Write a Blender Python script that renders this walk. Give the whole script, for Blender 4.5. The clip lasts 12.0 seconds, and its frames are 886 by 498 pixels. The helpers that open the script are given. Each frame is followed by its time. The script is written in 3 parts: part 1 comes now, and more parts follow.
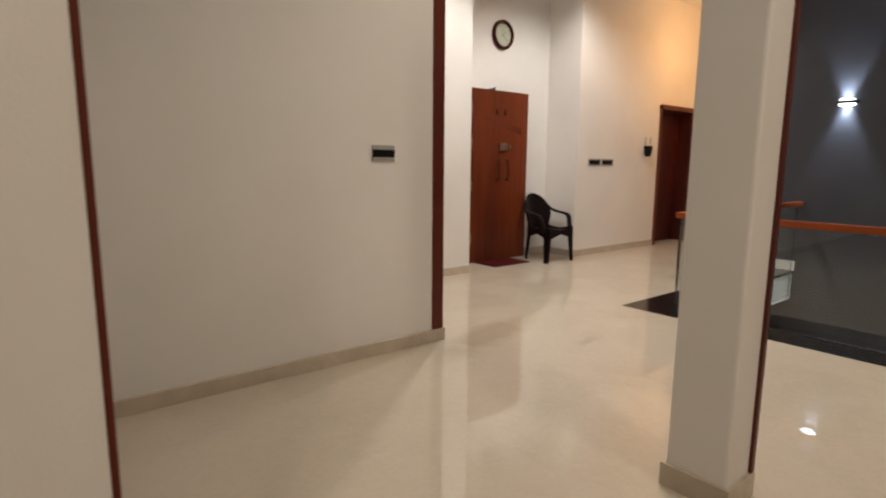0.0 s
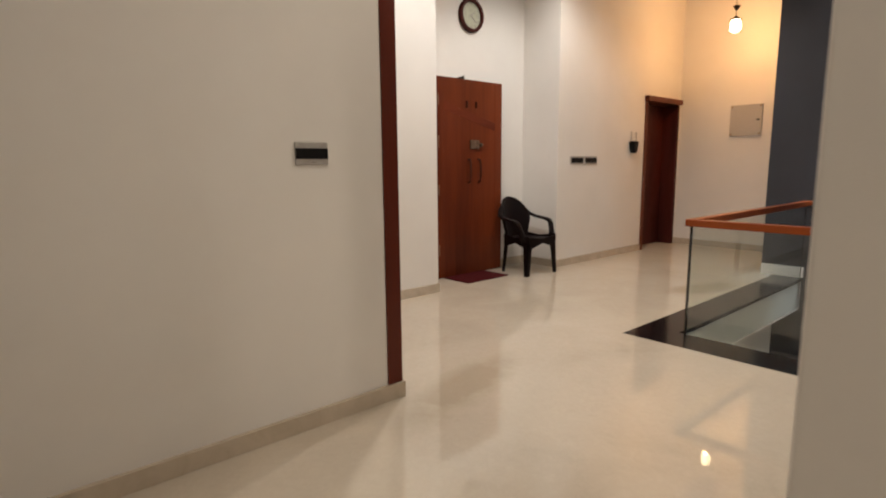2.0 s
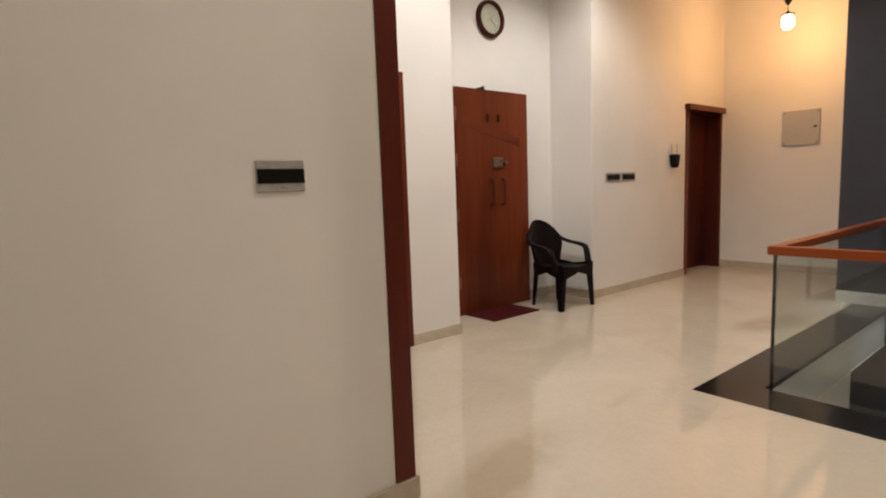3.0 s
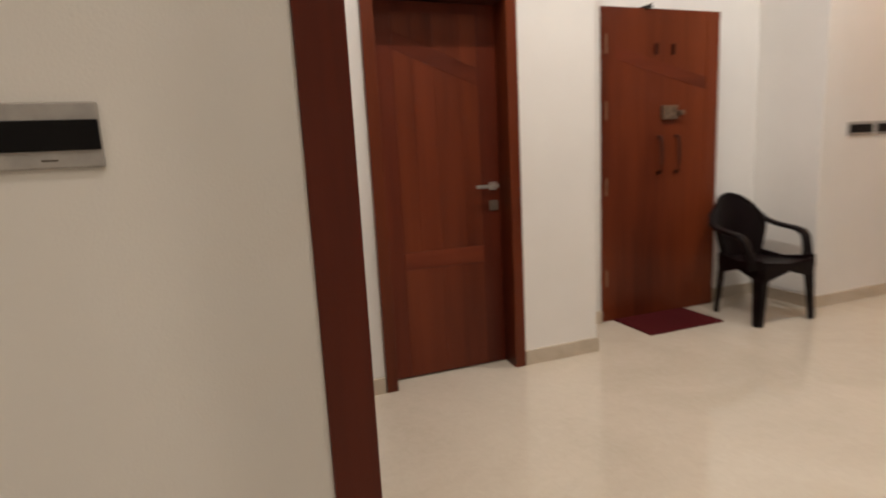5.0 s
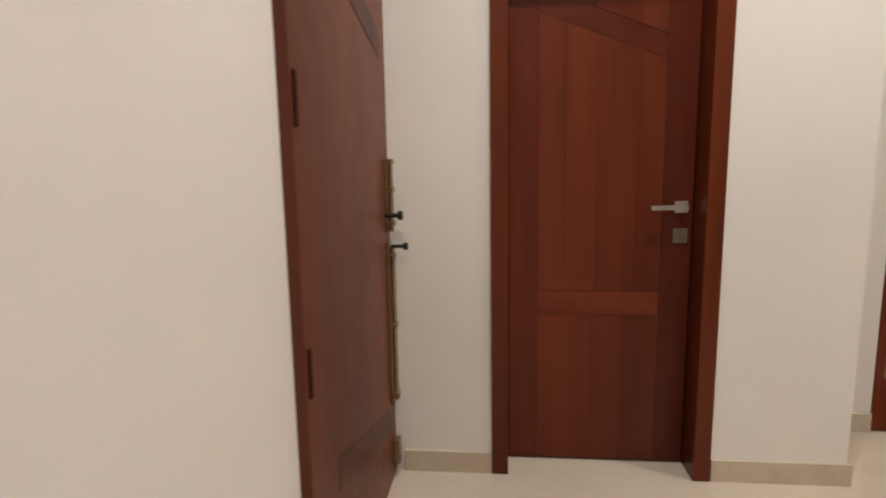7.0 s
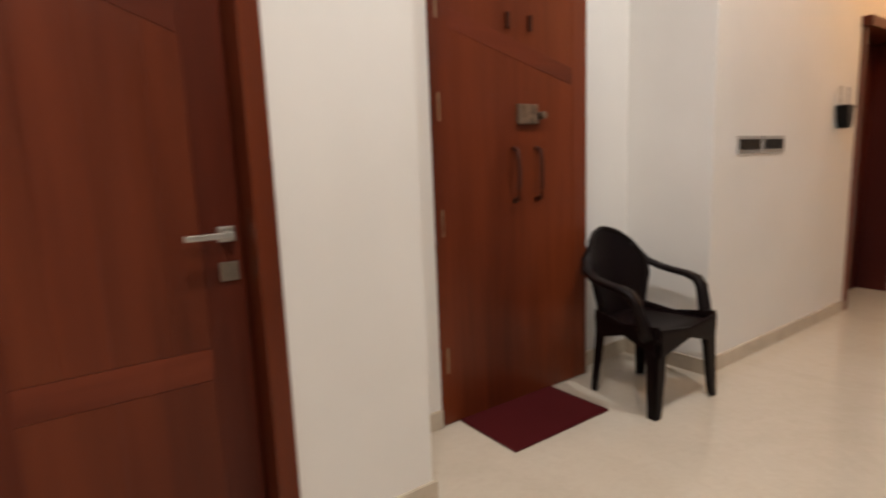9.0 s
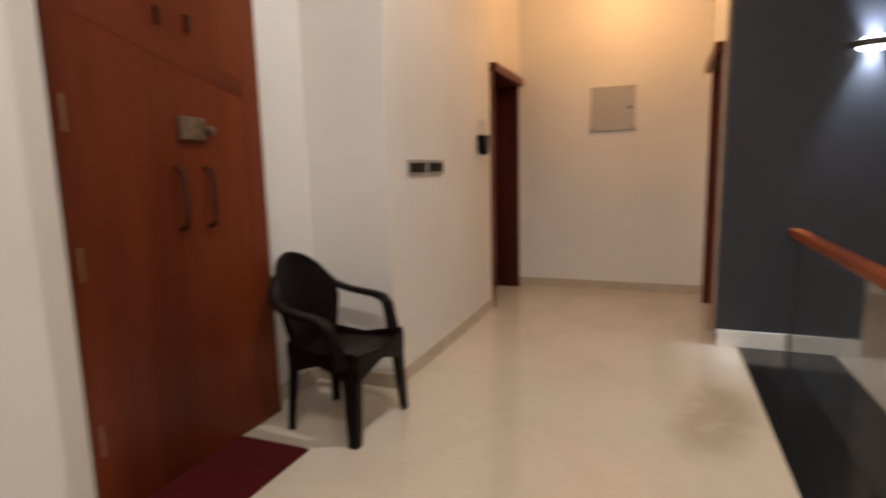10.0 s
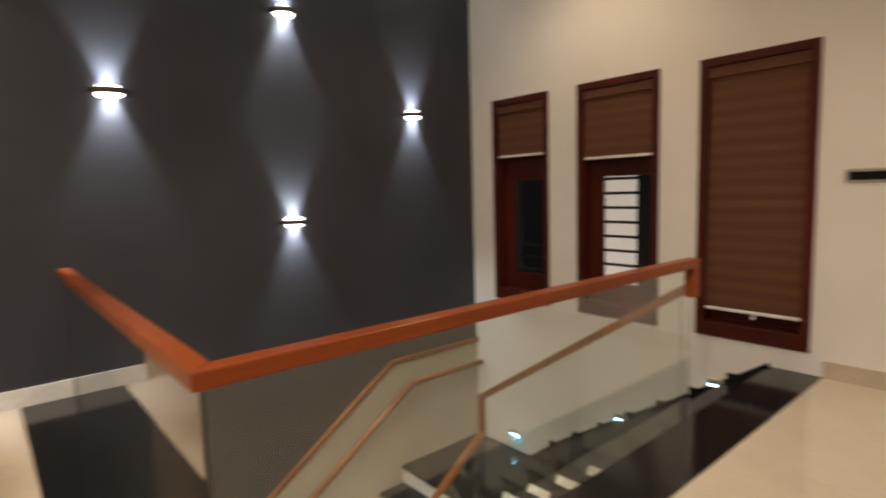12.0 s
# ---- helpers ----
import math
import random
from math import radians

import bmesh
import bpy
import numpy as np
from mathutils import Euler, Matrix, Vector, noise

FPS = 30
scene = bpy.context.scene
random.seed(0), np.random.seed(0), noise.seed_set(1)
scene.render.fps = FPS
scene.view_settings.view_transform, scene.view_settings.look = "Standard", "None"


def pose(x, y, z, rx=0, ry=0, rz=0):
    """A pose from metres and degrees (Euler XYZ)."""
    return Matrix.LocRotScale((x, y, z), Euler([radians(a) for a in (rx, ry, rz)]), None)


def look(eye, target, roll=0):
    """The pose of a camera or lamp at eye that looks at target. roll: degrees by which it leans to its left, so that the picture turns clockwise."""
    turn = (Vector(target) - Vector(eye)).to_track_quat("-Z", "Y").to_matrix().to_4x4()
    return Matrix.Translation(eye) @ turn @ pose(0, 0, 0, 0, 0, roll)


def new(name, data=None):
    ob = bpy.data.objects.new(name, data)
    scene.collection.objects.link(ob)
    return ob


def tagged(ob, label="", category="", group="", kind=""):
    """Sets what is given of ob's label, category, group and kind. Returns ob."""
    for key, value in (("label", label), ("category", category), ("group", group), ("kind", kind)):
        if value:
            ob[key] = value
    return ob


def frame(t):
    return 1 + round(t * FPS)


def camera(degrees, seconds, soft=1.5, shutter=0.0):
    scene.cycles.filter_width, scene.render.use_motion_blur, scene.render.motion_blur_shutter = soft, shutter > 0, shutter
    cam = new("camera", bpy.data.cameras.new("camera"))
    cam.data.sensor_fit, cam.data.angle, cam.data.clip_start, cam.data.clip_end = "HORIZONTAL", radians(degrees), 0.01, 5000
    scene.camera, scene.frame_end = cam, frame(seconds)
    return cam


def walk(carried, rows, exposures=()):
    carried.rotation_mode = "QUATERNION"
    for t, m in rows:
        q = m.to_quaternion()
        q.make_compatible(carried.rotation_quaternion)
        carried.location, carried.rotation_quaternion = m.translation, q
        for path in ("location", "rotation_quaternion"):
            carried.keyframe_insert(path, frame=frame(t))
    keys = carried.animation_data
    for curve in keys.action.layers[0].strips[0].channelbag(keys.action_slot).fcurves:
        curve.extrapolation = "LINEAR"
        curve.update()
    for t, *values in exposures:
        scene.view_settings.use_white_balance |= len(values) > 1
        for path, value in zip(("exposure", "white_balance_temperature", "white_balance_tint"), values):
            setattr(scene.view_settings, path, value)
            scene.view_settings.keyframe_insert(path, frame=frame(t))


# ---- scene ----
cam = camera(78.1, 12.0, soft=2.0, shutter=0.5)
PATH = [
    (0, (4.511, -3.973, 1.189), (2.966, -2.74, 0.885), 0.5),
    (0.5, (4.462, -3.895, 1.175), (2.983, -2.583, 0.876), 0.3),
    (1, (4.318, -3.742, 1.193), (2.851, -2.42, 0.875), 0.8),
    (1.5, (4.08, -3.576, 1.205), (2.599, -2.269, 0.891), -0.0),
    (2, (3.859, -3.345, 1.201), (2.378, -2.037, 0.897), -0.5),
    (2.5, (3.587, -3.125, 1.212), (2.078, -1.838, 0.957), -1.2),
    (2.7, (3.474, -3.034, 1.209), (1.953, -1.756, 0.982), -1.5),
    (4.3, (2.853, -2.203, 1.194), (1.205, -1.126, 0.843), -2.4),
    (4.5, (2.793, -2.128, 1.206), (1.106, -1.117, 0.844), -2.3),
    (5, (2.647, -1.897, 1.193), (0.791, -1.23, 0.863), -3.0),
    (5.5, (2.526, -1.685, 1.208), (0.573, -1.405, 0.877), -1.8),
    (6, (2.414, -1.468, 1.156), (0.432, -1.496, 0.889), -0.4),
    (6.5, (2.209, -1.314, 1.154), (0.245, -1.543, 0.849), -1.3),
    (6.7, (2.123, -1.295, 1.165), (0.159, -1.535, 0.875), -1.1),
    (8.3, (1.641, -1.179, 1.202), (-0.243, -0.573, 0.912), -1.9),
    (8.5, (1.612, -1.146, 1.185), (-0.212, -0.369, 0.921), -2.1),
    (9, (1.504, -0.989, 1.196), (-0.105, 0.158, 0.891), -2.2),
    (9.5, (1.366, -0.893, 1.192), (0.115, 0.64, 0.902), -1.6),
    (10, (1.368, -0.831, 1.229), (0.632, 1.006, 0.94), -1.4),
    (10.5, (1.426, -0.822, 1.2), (1.281, 1.156, 0.943), -1.3),
    (11, (1.526, -0.798, 1.191), (1.934, 1.146, 0.951), -1.4),
    (11.5, (1.669, -0.783, 1.192), (2.523, 1.013, 0.979), -1.5),
    (12, (1.779, -0.858, 1.216), (3.068, 0.655, 1.0), -1.7),
]
EXPOSURE = [(0.0, 0.03, 6350, 10), (2.5, -0.04, 6400, 10), (4.5, -0.05, 6350, 10), (5.5, 0.04, 6300, 10), (6.5, 0.05, 6300, 10), (9.0, 0.04, 6200, 10), (9.5, -0.14, 6150, 10),
            (10.0, -0.20, 6400, 11), (10.5, -0.38, 7300, 11), (11.0, -0.22, 7050, 11), (11.5, 0.03, 7250, 11), (12.0, 0.10, 7350, 11)]
walk(cam, [(t, look(eye, target, roll)) for t, eye, target, roll in PATH], EXPOSURE)

# ---- light ----
world = bpy.data.worlds.new("night")
scene.world = world
world.use_nodes = True
world.node_tree.nodes["Background"].inputs[0].default_value = (0.0012, 0.0014, 0.002, 1)
world.node_tree.nodes["Background"].inputs[1].default_value = 1.0


def spot(name, at, aim, watts, colour, size, blend, radius):
    d = bpy.data.lights.new(name, "SPOT")
    d.energy, d.color, d.spot_size, d.spot_blend, d.shadow_soft_size = watts, colour, radians(size), blend, radius
    ob = new(name, d)
    ob.matrix_world = look(at, aim)
    return ob


CEIL = 3.62
LOWER = -2.975
WARM = (1.0, 0.82, 0.60)
SOFT = (1.0, 0.85, 0.675)
CLEAN = (1.0, 0.925, 0.84)
COOL = (0.76, 0.88, 1.0)
# unseen downlights, added as fill after the first two: x, y, watts, cone
DOWN = [(0.90, 1.20, 140, 148, 0.6, CLEAN), (0.95, -0.80, 124, 136, 0.5, CLEAN), (2.75, -0.9, 92, 140, 0.5, SOFT), (3.0, -3.5, 14, 140, 0.5, CLEAN),
        (4.75, -2.2, 60, 140, 0.5, SOFT), (4.9, -4.6, 66, 140, 0.5, SOFT), (4.75, 1.6, 78, 126, 0.9, WARM)]
for dx, dy, w, cone, edge, tone in DOWN:
    spot("ceiling_spot", (dx, dy, CEIL - 0.03), (dx, dy, 0), w, tone, cone, edge, 0.05)

# unseen lamp added below the slab to brighten the lower stair walls
spot("lower_fill_lamp", (3.3, 0.05, -0.37), (3.6, 0.4, LOWER), 84, WARM, 150, 0.4, 0.05)

# ---- materials ----
MATS = {}


def nodes_of(name):
    m = bpy.data.materials.new(name)
    m.use_nodes = True
    MATS[name] = m
    nt = m.node_tree
    return m, nt, nt.nodes["Principled BSDF"]


def ramp(nt, fac, stops):
    r = nt.nodes.new("ShaderNodeValToRGB")
    r.color_ramp.elements[0].position, r.color_ramp.elements[0].color = stops[0][0], (*stops[0][1], 1)
    r.color_ramp.elements[1].position, r.color_ramp.elements[1].color = stops[-1][0], (*stops[-1][1], 1)
    for p, c in stops[1:-1]:
        e = r.color_ramp.elements.new(p)
        e.color = (*c, 1)
    nt.links.new(fac, r.inputs[0])
    return r.outputs[0]


def noise_of(nt, scale, detail=4, stretch=(1, 1, 1), rough=0.55, distort=0.0):
    co = nt.nodes.new("ShaderNodeTexCoord")
    mp = nt.nodes.new("ShaderNodeMapping")
    mp.inputs["Scale"].default_value = stretch
    nt.links.new(co.outputs["Object"], mp.inputs[0])
    n = nt.nodes.new("ShaderNodeTexNoise")
    n.inputs["Scale"].default_value, n.inputs["Detail"].default_value = scale, detail
    n.inputs["Roughness"].default_value, n.inputs["Distortion"].default_value = rough, distort
    nt.links.new(mp.outputs[0], n.inputs["Vector"])
    return n.outputs["Fac"]


def bump(nt, bsdf, height, strength, distance=0.002):
    b = nt.nodes.new("ShaderNodeBump")
    b.inputs["Strength"].default_value, b.inputs["Distance"].default_value = strength, distance
    nt.links.new(height, b.inputs["Height"])
    nt.links.new(b.outputs[0], bsdf.inputs["Normal"])


def mix(nt, fac, a, b):
    m = nt.nodes.new("ShaderNodeMix")
    m.data_type = "RGBA"
    if isinstance(fac, float):
        m.inputs[0].default_value = fac
    else:
        nt.links.new(fac, m.inputs[0])
    nt.links.new(a, m.inputs[6])
    nt.links.new(b, m.inputs[7])
    return m.outputs[2]


def paint(name, lo, hi, rough, grain=0.25, grain_scale=180.0):
    m, nt, b = nodes_of(name)
    big = ramp(nt, noise_of(nt, 1.3, 5), [(0.3, lo), (0.7, hi)])
    nt.links.new(big, b.inputs["Base Color"])
    b.inputs["Roughness"].default_value = rough
    bump(nt, b, noise_of(nt, grain_scale, 3), grain, 0.0015)
    return m


def wood(name, dark, light, rough, axis=2, scale=9.0, coat=0.10, vary=0.0):
    m, nt, b = nodes_of(name)
    st = [1.0, 1.0, 1.0]
    st[axis] = 0.06
    grain = ramp(nt, noise_of(nt, scale * 5, 3, st, 0.5), [(0.22, dark), (0.80, light)])
    broad = ramp(nt, noise_of(nt, scale * 0.42, 3, [s ** 0.6 for s in st], 0.5), [(0.34, dark), (0.66, light)])
    col = mix(nt, 0.70, grain, broad)
    if vary:
        info, span, hsv = nt.nodes.new("ShaderNodeObjectInfo"), nt.nodes.new("ShaderNodeMapRange"), nt.nodes.new("ShaderNodeHueSaturation")
        span.inputs[3].default_value, span.inputs[4].default_value = 1 - vary, 1 + vary
        nt.links.new(info.outputs["Random"], span.inputs[0])
        nt.links.new(span.outputs[0], hsv.inputs["Value"])
        nt.links.new(col, hsv.inputs["Color"])
        col = hsv.outputs[0]
    nt.links.new(col, b.inputs["Base Color"])
    rr = nt.nodes.new("ShaderNodeMapRange")
    nt.links.new(noise_of(nt, 14, 4), rr.inputs[0])
    rr.inputs[3].default_value, rr.inputs[4].default_value = rough - 0.08, rough + 0.1
    nt.links.new(rr.outputs[0], b.inputs["Roughness"])
    b.inputs["Coat Weight"].default_value, b.inputs["Coat Roughness"].default_value = coat, 0.2
    b.inputs["Specular IOR Level"].default_value = 0.22
    bump(nt, b, noise_of(nt, scale * 8, 3, st), 0.05, 0.0006)
    return m


def plain(name, colour, rough, metal=0.0, speck=0.12):
    m, nt, b = nodes_of(name)
    c = ramp(nt, noise_of(nt, 30, 4), [(0.3, tuple(v * (1 - speck) for v in colour)), (0.7, tuple(min(1, v * (1 + speck)) for v in colour))])
    nt.links.new(c, b.inputs["Base Color"])
    b.inputs["Roughness"].default_value, b.inputs["Metallic"].default_value = rough, metal
    return m


def glow(name, colour, strength):
    m, nt, b = nodes_of(name)
    b.inputs["Base Color"].default_value = (*colour, 1)
    b.inputs["Emission Color"].default_value = (*colour, 1)
    b.inputs["Emission Strength"].default_value = strength
    return m


WALL = paint("white_emulsion", (0.74, 0.715, 0.68), (0.80, 0.775, 0.74), 0.62)
CEILING = paint("ceiling_emulsion", (0.78, 0.76, 0.73), (0.82, 0.80, 0.77), 0.7)
DARK = paint("charcoal_textured_paint", (0.0265, 0.0285, 0.0385), (0.037, 0.0395, 0.052), 0.55, 0.6, 90.0)
DADO = paint("stair_dado_paint", (0.37, 0.35, 0.285), (0.44, 0.415, 0.345), 0.6)
LEAFW = wood("polished_leaf_wood", (0.066, 0.0112, 0.0046), (0.228, 0.0475, 0.0150), 0.34, scale=4.0, coat=0.08, vary=0.16)
STILEW = wood("darker_stile_tone", (0.056, 0.0088, 0.0042), (0.160, 0.0290, 0.0105), 0.36, scale=6.0, coat=0.08)
CROSSW = wood("cross_grain_wood", (0.098, 0.0168, 0.0070), (0.250, 0.0510, 0.0185), 0.34, 1, 6.0, 0.08)
BANDW = wood("dark_inlay_wood", (0.050, 0.0082, 0.0040), (0.145, 0.0275, 0.0102), 0.36, 1, 6.0, 0.08)
BROWNW = wood("brown_leaf_wood", (0.078, 0.0190, 0.0082), (0.152, 0.0430, 0.0190), 0.42, scale=5.0, coat=0.05)
BROWNB = wood("brown_inlay_wood", (0.040, 0.0082, 0.0042), (0.078, 0.0180, 0.0090), 0.42, 0, 5.0, 0.05)
DOOR = wood("polished_door_wood", (0.046, 0.0076, 0.0034), (0.178, 0.0365, 0.0108), 0.32, scale=5.0)
TRIM = wood("dark_trim_wood", (0.060, 0.0086, 0.0040), (0.124, 0.0195, 0.0078), 0.36)
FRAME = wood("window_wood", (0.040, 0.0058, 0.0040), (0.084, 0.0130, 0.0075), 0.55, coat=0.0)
RAILX = wood("handrail_wood_long_x", (0.140, 0.027, 0.0058), (0.335, 0.074, 0.0150), 0.34, 0)
RAILY = wood("handrail_wood_long_y", (0.140, 0.027, 0.0058), (0.335, 0.074, 0.0150), 0.34, 1)
RAILD = wood("stair_handrail_wood", (0.135, 0.046, 0.0165), (0.27, 0.100, 0.036), 0.45, 0)
BLACKPL = plain("black_plastic", (0.007, 0.0065, 0.007), 0.28)
BLACKPL.node_tree.nodes["Principled BSDF"].inputs["Specular IOR Level"].default_value = 0.12
CHAIRPL = plain("brown_black_plastic", (0.0062, 0.0028, 0.0029), 0.42)
CHAIRPL.node_tree.nodes["Principled BSDF"].inputs["Specular IOR Level"].default_value = 0.14
GREYPL = plain("grey_plastic", (0.36, 0.34, 0.32), 0.4)
WHITEPL = plain("white_plastic", (0.74, 0.73, 0.71), 0.4)
STEEL = plain("brushed_steel", (0.62, 0.60, 0.57), 0.3, 1.0)
PLATE = plain("dull_steel_plate", (0.30, 0.26, 0.22), 0.42, 0.9)
BRASS = plain("dull_brass", (0.38, 0.30, 0.19), 0.38, 1.0)
LAMPB = plain("lamp_bronze", (0.10, 0.082, 0.064), 0.45, 0.5)
ENDGRAIN = plain("end_grain", (0.50, 0.24, 0.10), 0.5)
BRONZE = plain("dark_bronze", (0.048, 0.0120, 0.0056), 0.6, 0.0)
BRONZE.node_tree.nodes["Principled BSDF"].inputs["Specular IOR Level"].default_value = 0.15
LATCH = plain("tarnished_latch", (0.19, 0.13, 0.09), 0.5, 0.7, 0.4)
IRON = plain("black_iron", (0.02, 0.018, 0.016), 0.5, 0.6)
DIAL = plain("clock_dial", (0.47, 0.485, 0.38), 0.45)
PANELG = plain("frosted_panel", (0.45, 0.43, 0.405), 0.35, 0.0, 0.03)
MAT = paint("maroon_mat", (0.052, 0.0044, 0.0056), (0.072, 0.0066, 0.0080), 0.95, 0.9, 260.0)
MAT.node_tree.nodes["Principled BSDF"].inputs["Specular IOR Level"].default_value = 0.12
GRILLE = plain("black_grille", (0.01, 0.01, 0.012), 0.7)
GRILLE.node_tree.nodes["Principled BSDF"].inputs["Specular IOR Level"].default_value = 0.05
OUTSIDE = glow("glowing_neighbour_wall", (1.0, 0.92, 0.87), 0.36)
SHADE = glow("warm_lantern_glass", (1.0, 0.74, 0.40), 11.0)
LENS = glow("cool_lamp_lens", (0.86, 0.93, 1.0), 9.0)
STEPL = glow("blue_step_lens", (0.22, 0.66, 1.0), 22.0)


def floor_material():
    m, nt, b = nodes_of("polished_cream_marble")
    base = ramp(nt, noise_of(nt, 1.1, 8, (1, 1, 1), 0.62, 0.8), [(0.28, (0.49, 0.43, 0.345)), (0.5, (0.57, 0.505, 0.415)), (0.75, (0.62, 0.56, 0.47))])
    fine = ramp(nt, noise_of(nt, 26, 8, (1, 1, 1), 0.7, 1.2), [(0.3, (0.47, 0.405, 0.32)), (0.7, (0.63, 0.575, 0.485))])
    stone = mix(nt, 0.3, base, fine)
    # brownish patches in the colour, near the free wall end and beside the granite border
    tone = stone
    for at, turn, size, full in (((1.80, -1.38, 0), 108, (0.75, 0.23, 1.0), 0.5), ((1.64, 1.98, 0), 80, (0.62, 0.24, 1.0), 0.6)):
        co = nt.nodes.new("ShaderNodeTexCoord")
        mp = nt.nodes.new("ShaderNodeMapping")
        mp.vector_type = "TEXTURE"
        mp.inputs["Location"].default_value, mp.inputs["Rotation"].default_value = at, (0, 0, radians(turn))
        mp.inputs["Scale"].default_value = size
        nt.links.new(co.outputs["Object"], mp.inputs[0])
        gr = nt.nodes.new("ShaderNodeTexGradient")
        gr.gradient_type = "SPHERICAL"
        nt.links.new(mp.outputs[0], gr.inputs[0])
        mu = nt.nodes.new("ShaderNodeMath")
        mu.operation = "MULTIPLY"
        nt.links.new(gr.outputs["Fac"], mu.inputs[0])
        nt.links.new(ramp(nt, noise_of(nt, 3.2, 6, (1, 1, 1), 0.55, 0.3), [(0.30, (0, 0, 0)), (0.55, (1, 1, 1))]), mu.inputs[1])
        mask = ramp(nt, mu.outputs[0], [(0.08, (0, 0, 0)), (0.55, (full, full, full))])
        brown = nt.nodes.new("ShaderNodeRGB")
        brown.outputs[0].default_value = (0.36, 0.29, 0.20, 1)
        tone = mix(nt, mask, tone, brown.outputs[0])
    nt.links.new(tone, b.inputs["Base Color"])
    rr = nt.nodes.new("ShaderNodeMapRange")
    nt.links.new(noise_of(nt, 3.5, 5), rr.inputs[0])
    rr.inputs[3].default_value, rr.inputs[4].default_value = 0.012, 0.035
    nt.links.new(rr.outputs[0], b.inputs["Roughness"])
    b.inputs["Specular IOR Level"].default_value = 0.55
    return m


def granite_material():
    m, nt, b = nodes_of("black_granite")
    c = ramp(nt, noise_of(nt, 240, 3, (1, 1, 1), 0.8), [(0.42, (0.007, 0.007, 0.008)), (0.62, (0.012, 0.012, 0.013)), (0.74, (0.05, 0.05, 0.05))])
    nt.links.new(c, b.inputs["Base Color"])
    b.inputs["Roughness"].default_value = 0.12
    return m


def skirting_material():
    m, nt, b = nodes_of("beige_skirting_marble")
    c = ramp(nt, noise_of(nt, 6, 8, (1, 1, 1), 0.65, 0.8), [(0.3, (0.46, 0.39, 0.30)), (0.7, (0.58, 0.50, 0.40))])
    nt.links.new(c, b.inputs["Base Color"])
    b.inputs["Roughness"].default_value = 0.25
    return m


def glass_material(name, tint, rough=0.0):
    m, nt, b = nodes_of(name)
    b.inputs["Base Color"].default_value = (*tint, 1)
    b.inputs["Roughness"].default_value = rough
    b.inputs["Transmission Weight"].default_value = 1.0
    b.inputs["IOR"].default_value = 1.53
    return m


def blind_material():
    m, nt, b = nodes_of("brown_blind_fabric")
    w = nt.nodes.new("ShaderNodeTexWave")
    co = nt.nodes.new("ShaderNodeTexCoord")
    nt.links.new(co.outputs["Object"], w.inputs["Vector"])
    w.wave_type, w.bands_direction = "BANDS", "Z"
    w.inputs["Scale"].default_value, w.inputs["Distortion"].default_value = 3.4, 0.6
    a = ramp(nt, w.outputs["Fac"], [(0.2, (0.086, 0.032, 0.0140)), (0.8, (0.138, 0.053, 0.0230))])
    f = ramp(nt, noise_of(nt, 160, 3, (1, 1, 8)), [(0.3, (0.072, 0.0265, 0.0125)), (0.7, (0.146, 0.056, 0.025))])
    nt.links.new(mix(nt, 0.5, a, f), b.inputs["Base Color"])
    b.inputs["Roughness"].default_value = 0.85
    bump(nt, b, noise_of(nt, 200, 3, (1, 1, 6)), 0.4, 0.001)
    return m


FLOOR = floor_material()
GRANITE = granite_material()
SKIRT = skirting_material()
GLASS = glass_material("railing_glass", (0.94, 0.98, 0.96))
PANE = glass_material("window_glass", (0.92, 0.95, 0.95))
BLIND = blind_material()


# ---- builders ----
def box(bm, x0, x1, y0, y1, z0, z1, bevel=0.0, seg=2):
    r = bmesh.ops.create_cube(bm, size=1.0)
    vs = r["verts"]
    bmesh.ops.scale(bm, vec=(x1 - x0, y1 - y0, z1 - z0), verts=vs)
    bmesh.ops.translate(bm, vec=((x0 + x1) / 2, (y0 + y1) / 2, (z0 + z1) / 2), verts=vs)
    if bevel:
        es = list({e for v in vs for e in v.link_edges})
        bmesh.ops.bevel(bm, geom=es, offset=bevel, segments=seg, affect="EDGES", profile=0.5)
    return bm


def boxes(*args, bevel=0.0):
    bm = bmesh.new()
    for a in args:
        box(bm, *a, bevel=bevel)
    return bm


def cyl(bm, r0, r1, depth, m=None, seg=24):
    r = bmesh.ops.create_cone(bm, cap_ends=True, segments=seg, radius1=r0, radius2=r1, depth=depth)
    if m is not None:
        bmesh.ops.transform(bm, matrix=m, verts=r["verts"])
    return bm


def prism(bm, pts, axis, lo, hi, bevel=0.0):
    """A polygon given in the two other axes, pushed from lo to hi along the axis."""
    def at(p, d):
        return {"x": (d, p[0], p[1]), "y": (p[0], d, p[1]), "z": (p[0], p[1], d)}[axis]
    a = [bm.verts.new(at(p, lo)) for p in pts]
    b = [bm.verts.new(at(p, hi)) for p in pts]
    fs = [bm.faces.new(a), bm.faces.new(b)]
    for i in range(len(pts)):
        j = (i + 1) % len(pts)
        fs.append(bm.faces.new((a[i], a[j], b[j], b[i])))
    bmesh.ops.recalc_face_normals(bm, faces=fs)
    if bevel:
        es = list({e for f in fs for e in f.edges})
        bmesh.ops.bevel(bm, geom=es, offset=bevel, segments=2, affect="EDGES", profile=0.5)
    return bm


def sweep(bm, path, half_w, half_h, seg=8, power=2.0):
    """A tube of rounded section along a list of points; half_w level, half_h upright (numbers or lists)."""
    pts = [Vector(p) for p in path]
    rings_side = Vector((0, 1, 0))
    rings = []
    for i, p in enumerate(pts):
        d = (pts[min(i + 1, len(pts) - 1)] - pts[max(i - 1, 0)]).normalized()
        side = d.cross(Vector((0, 0, 1)))
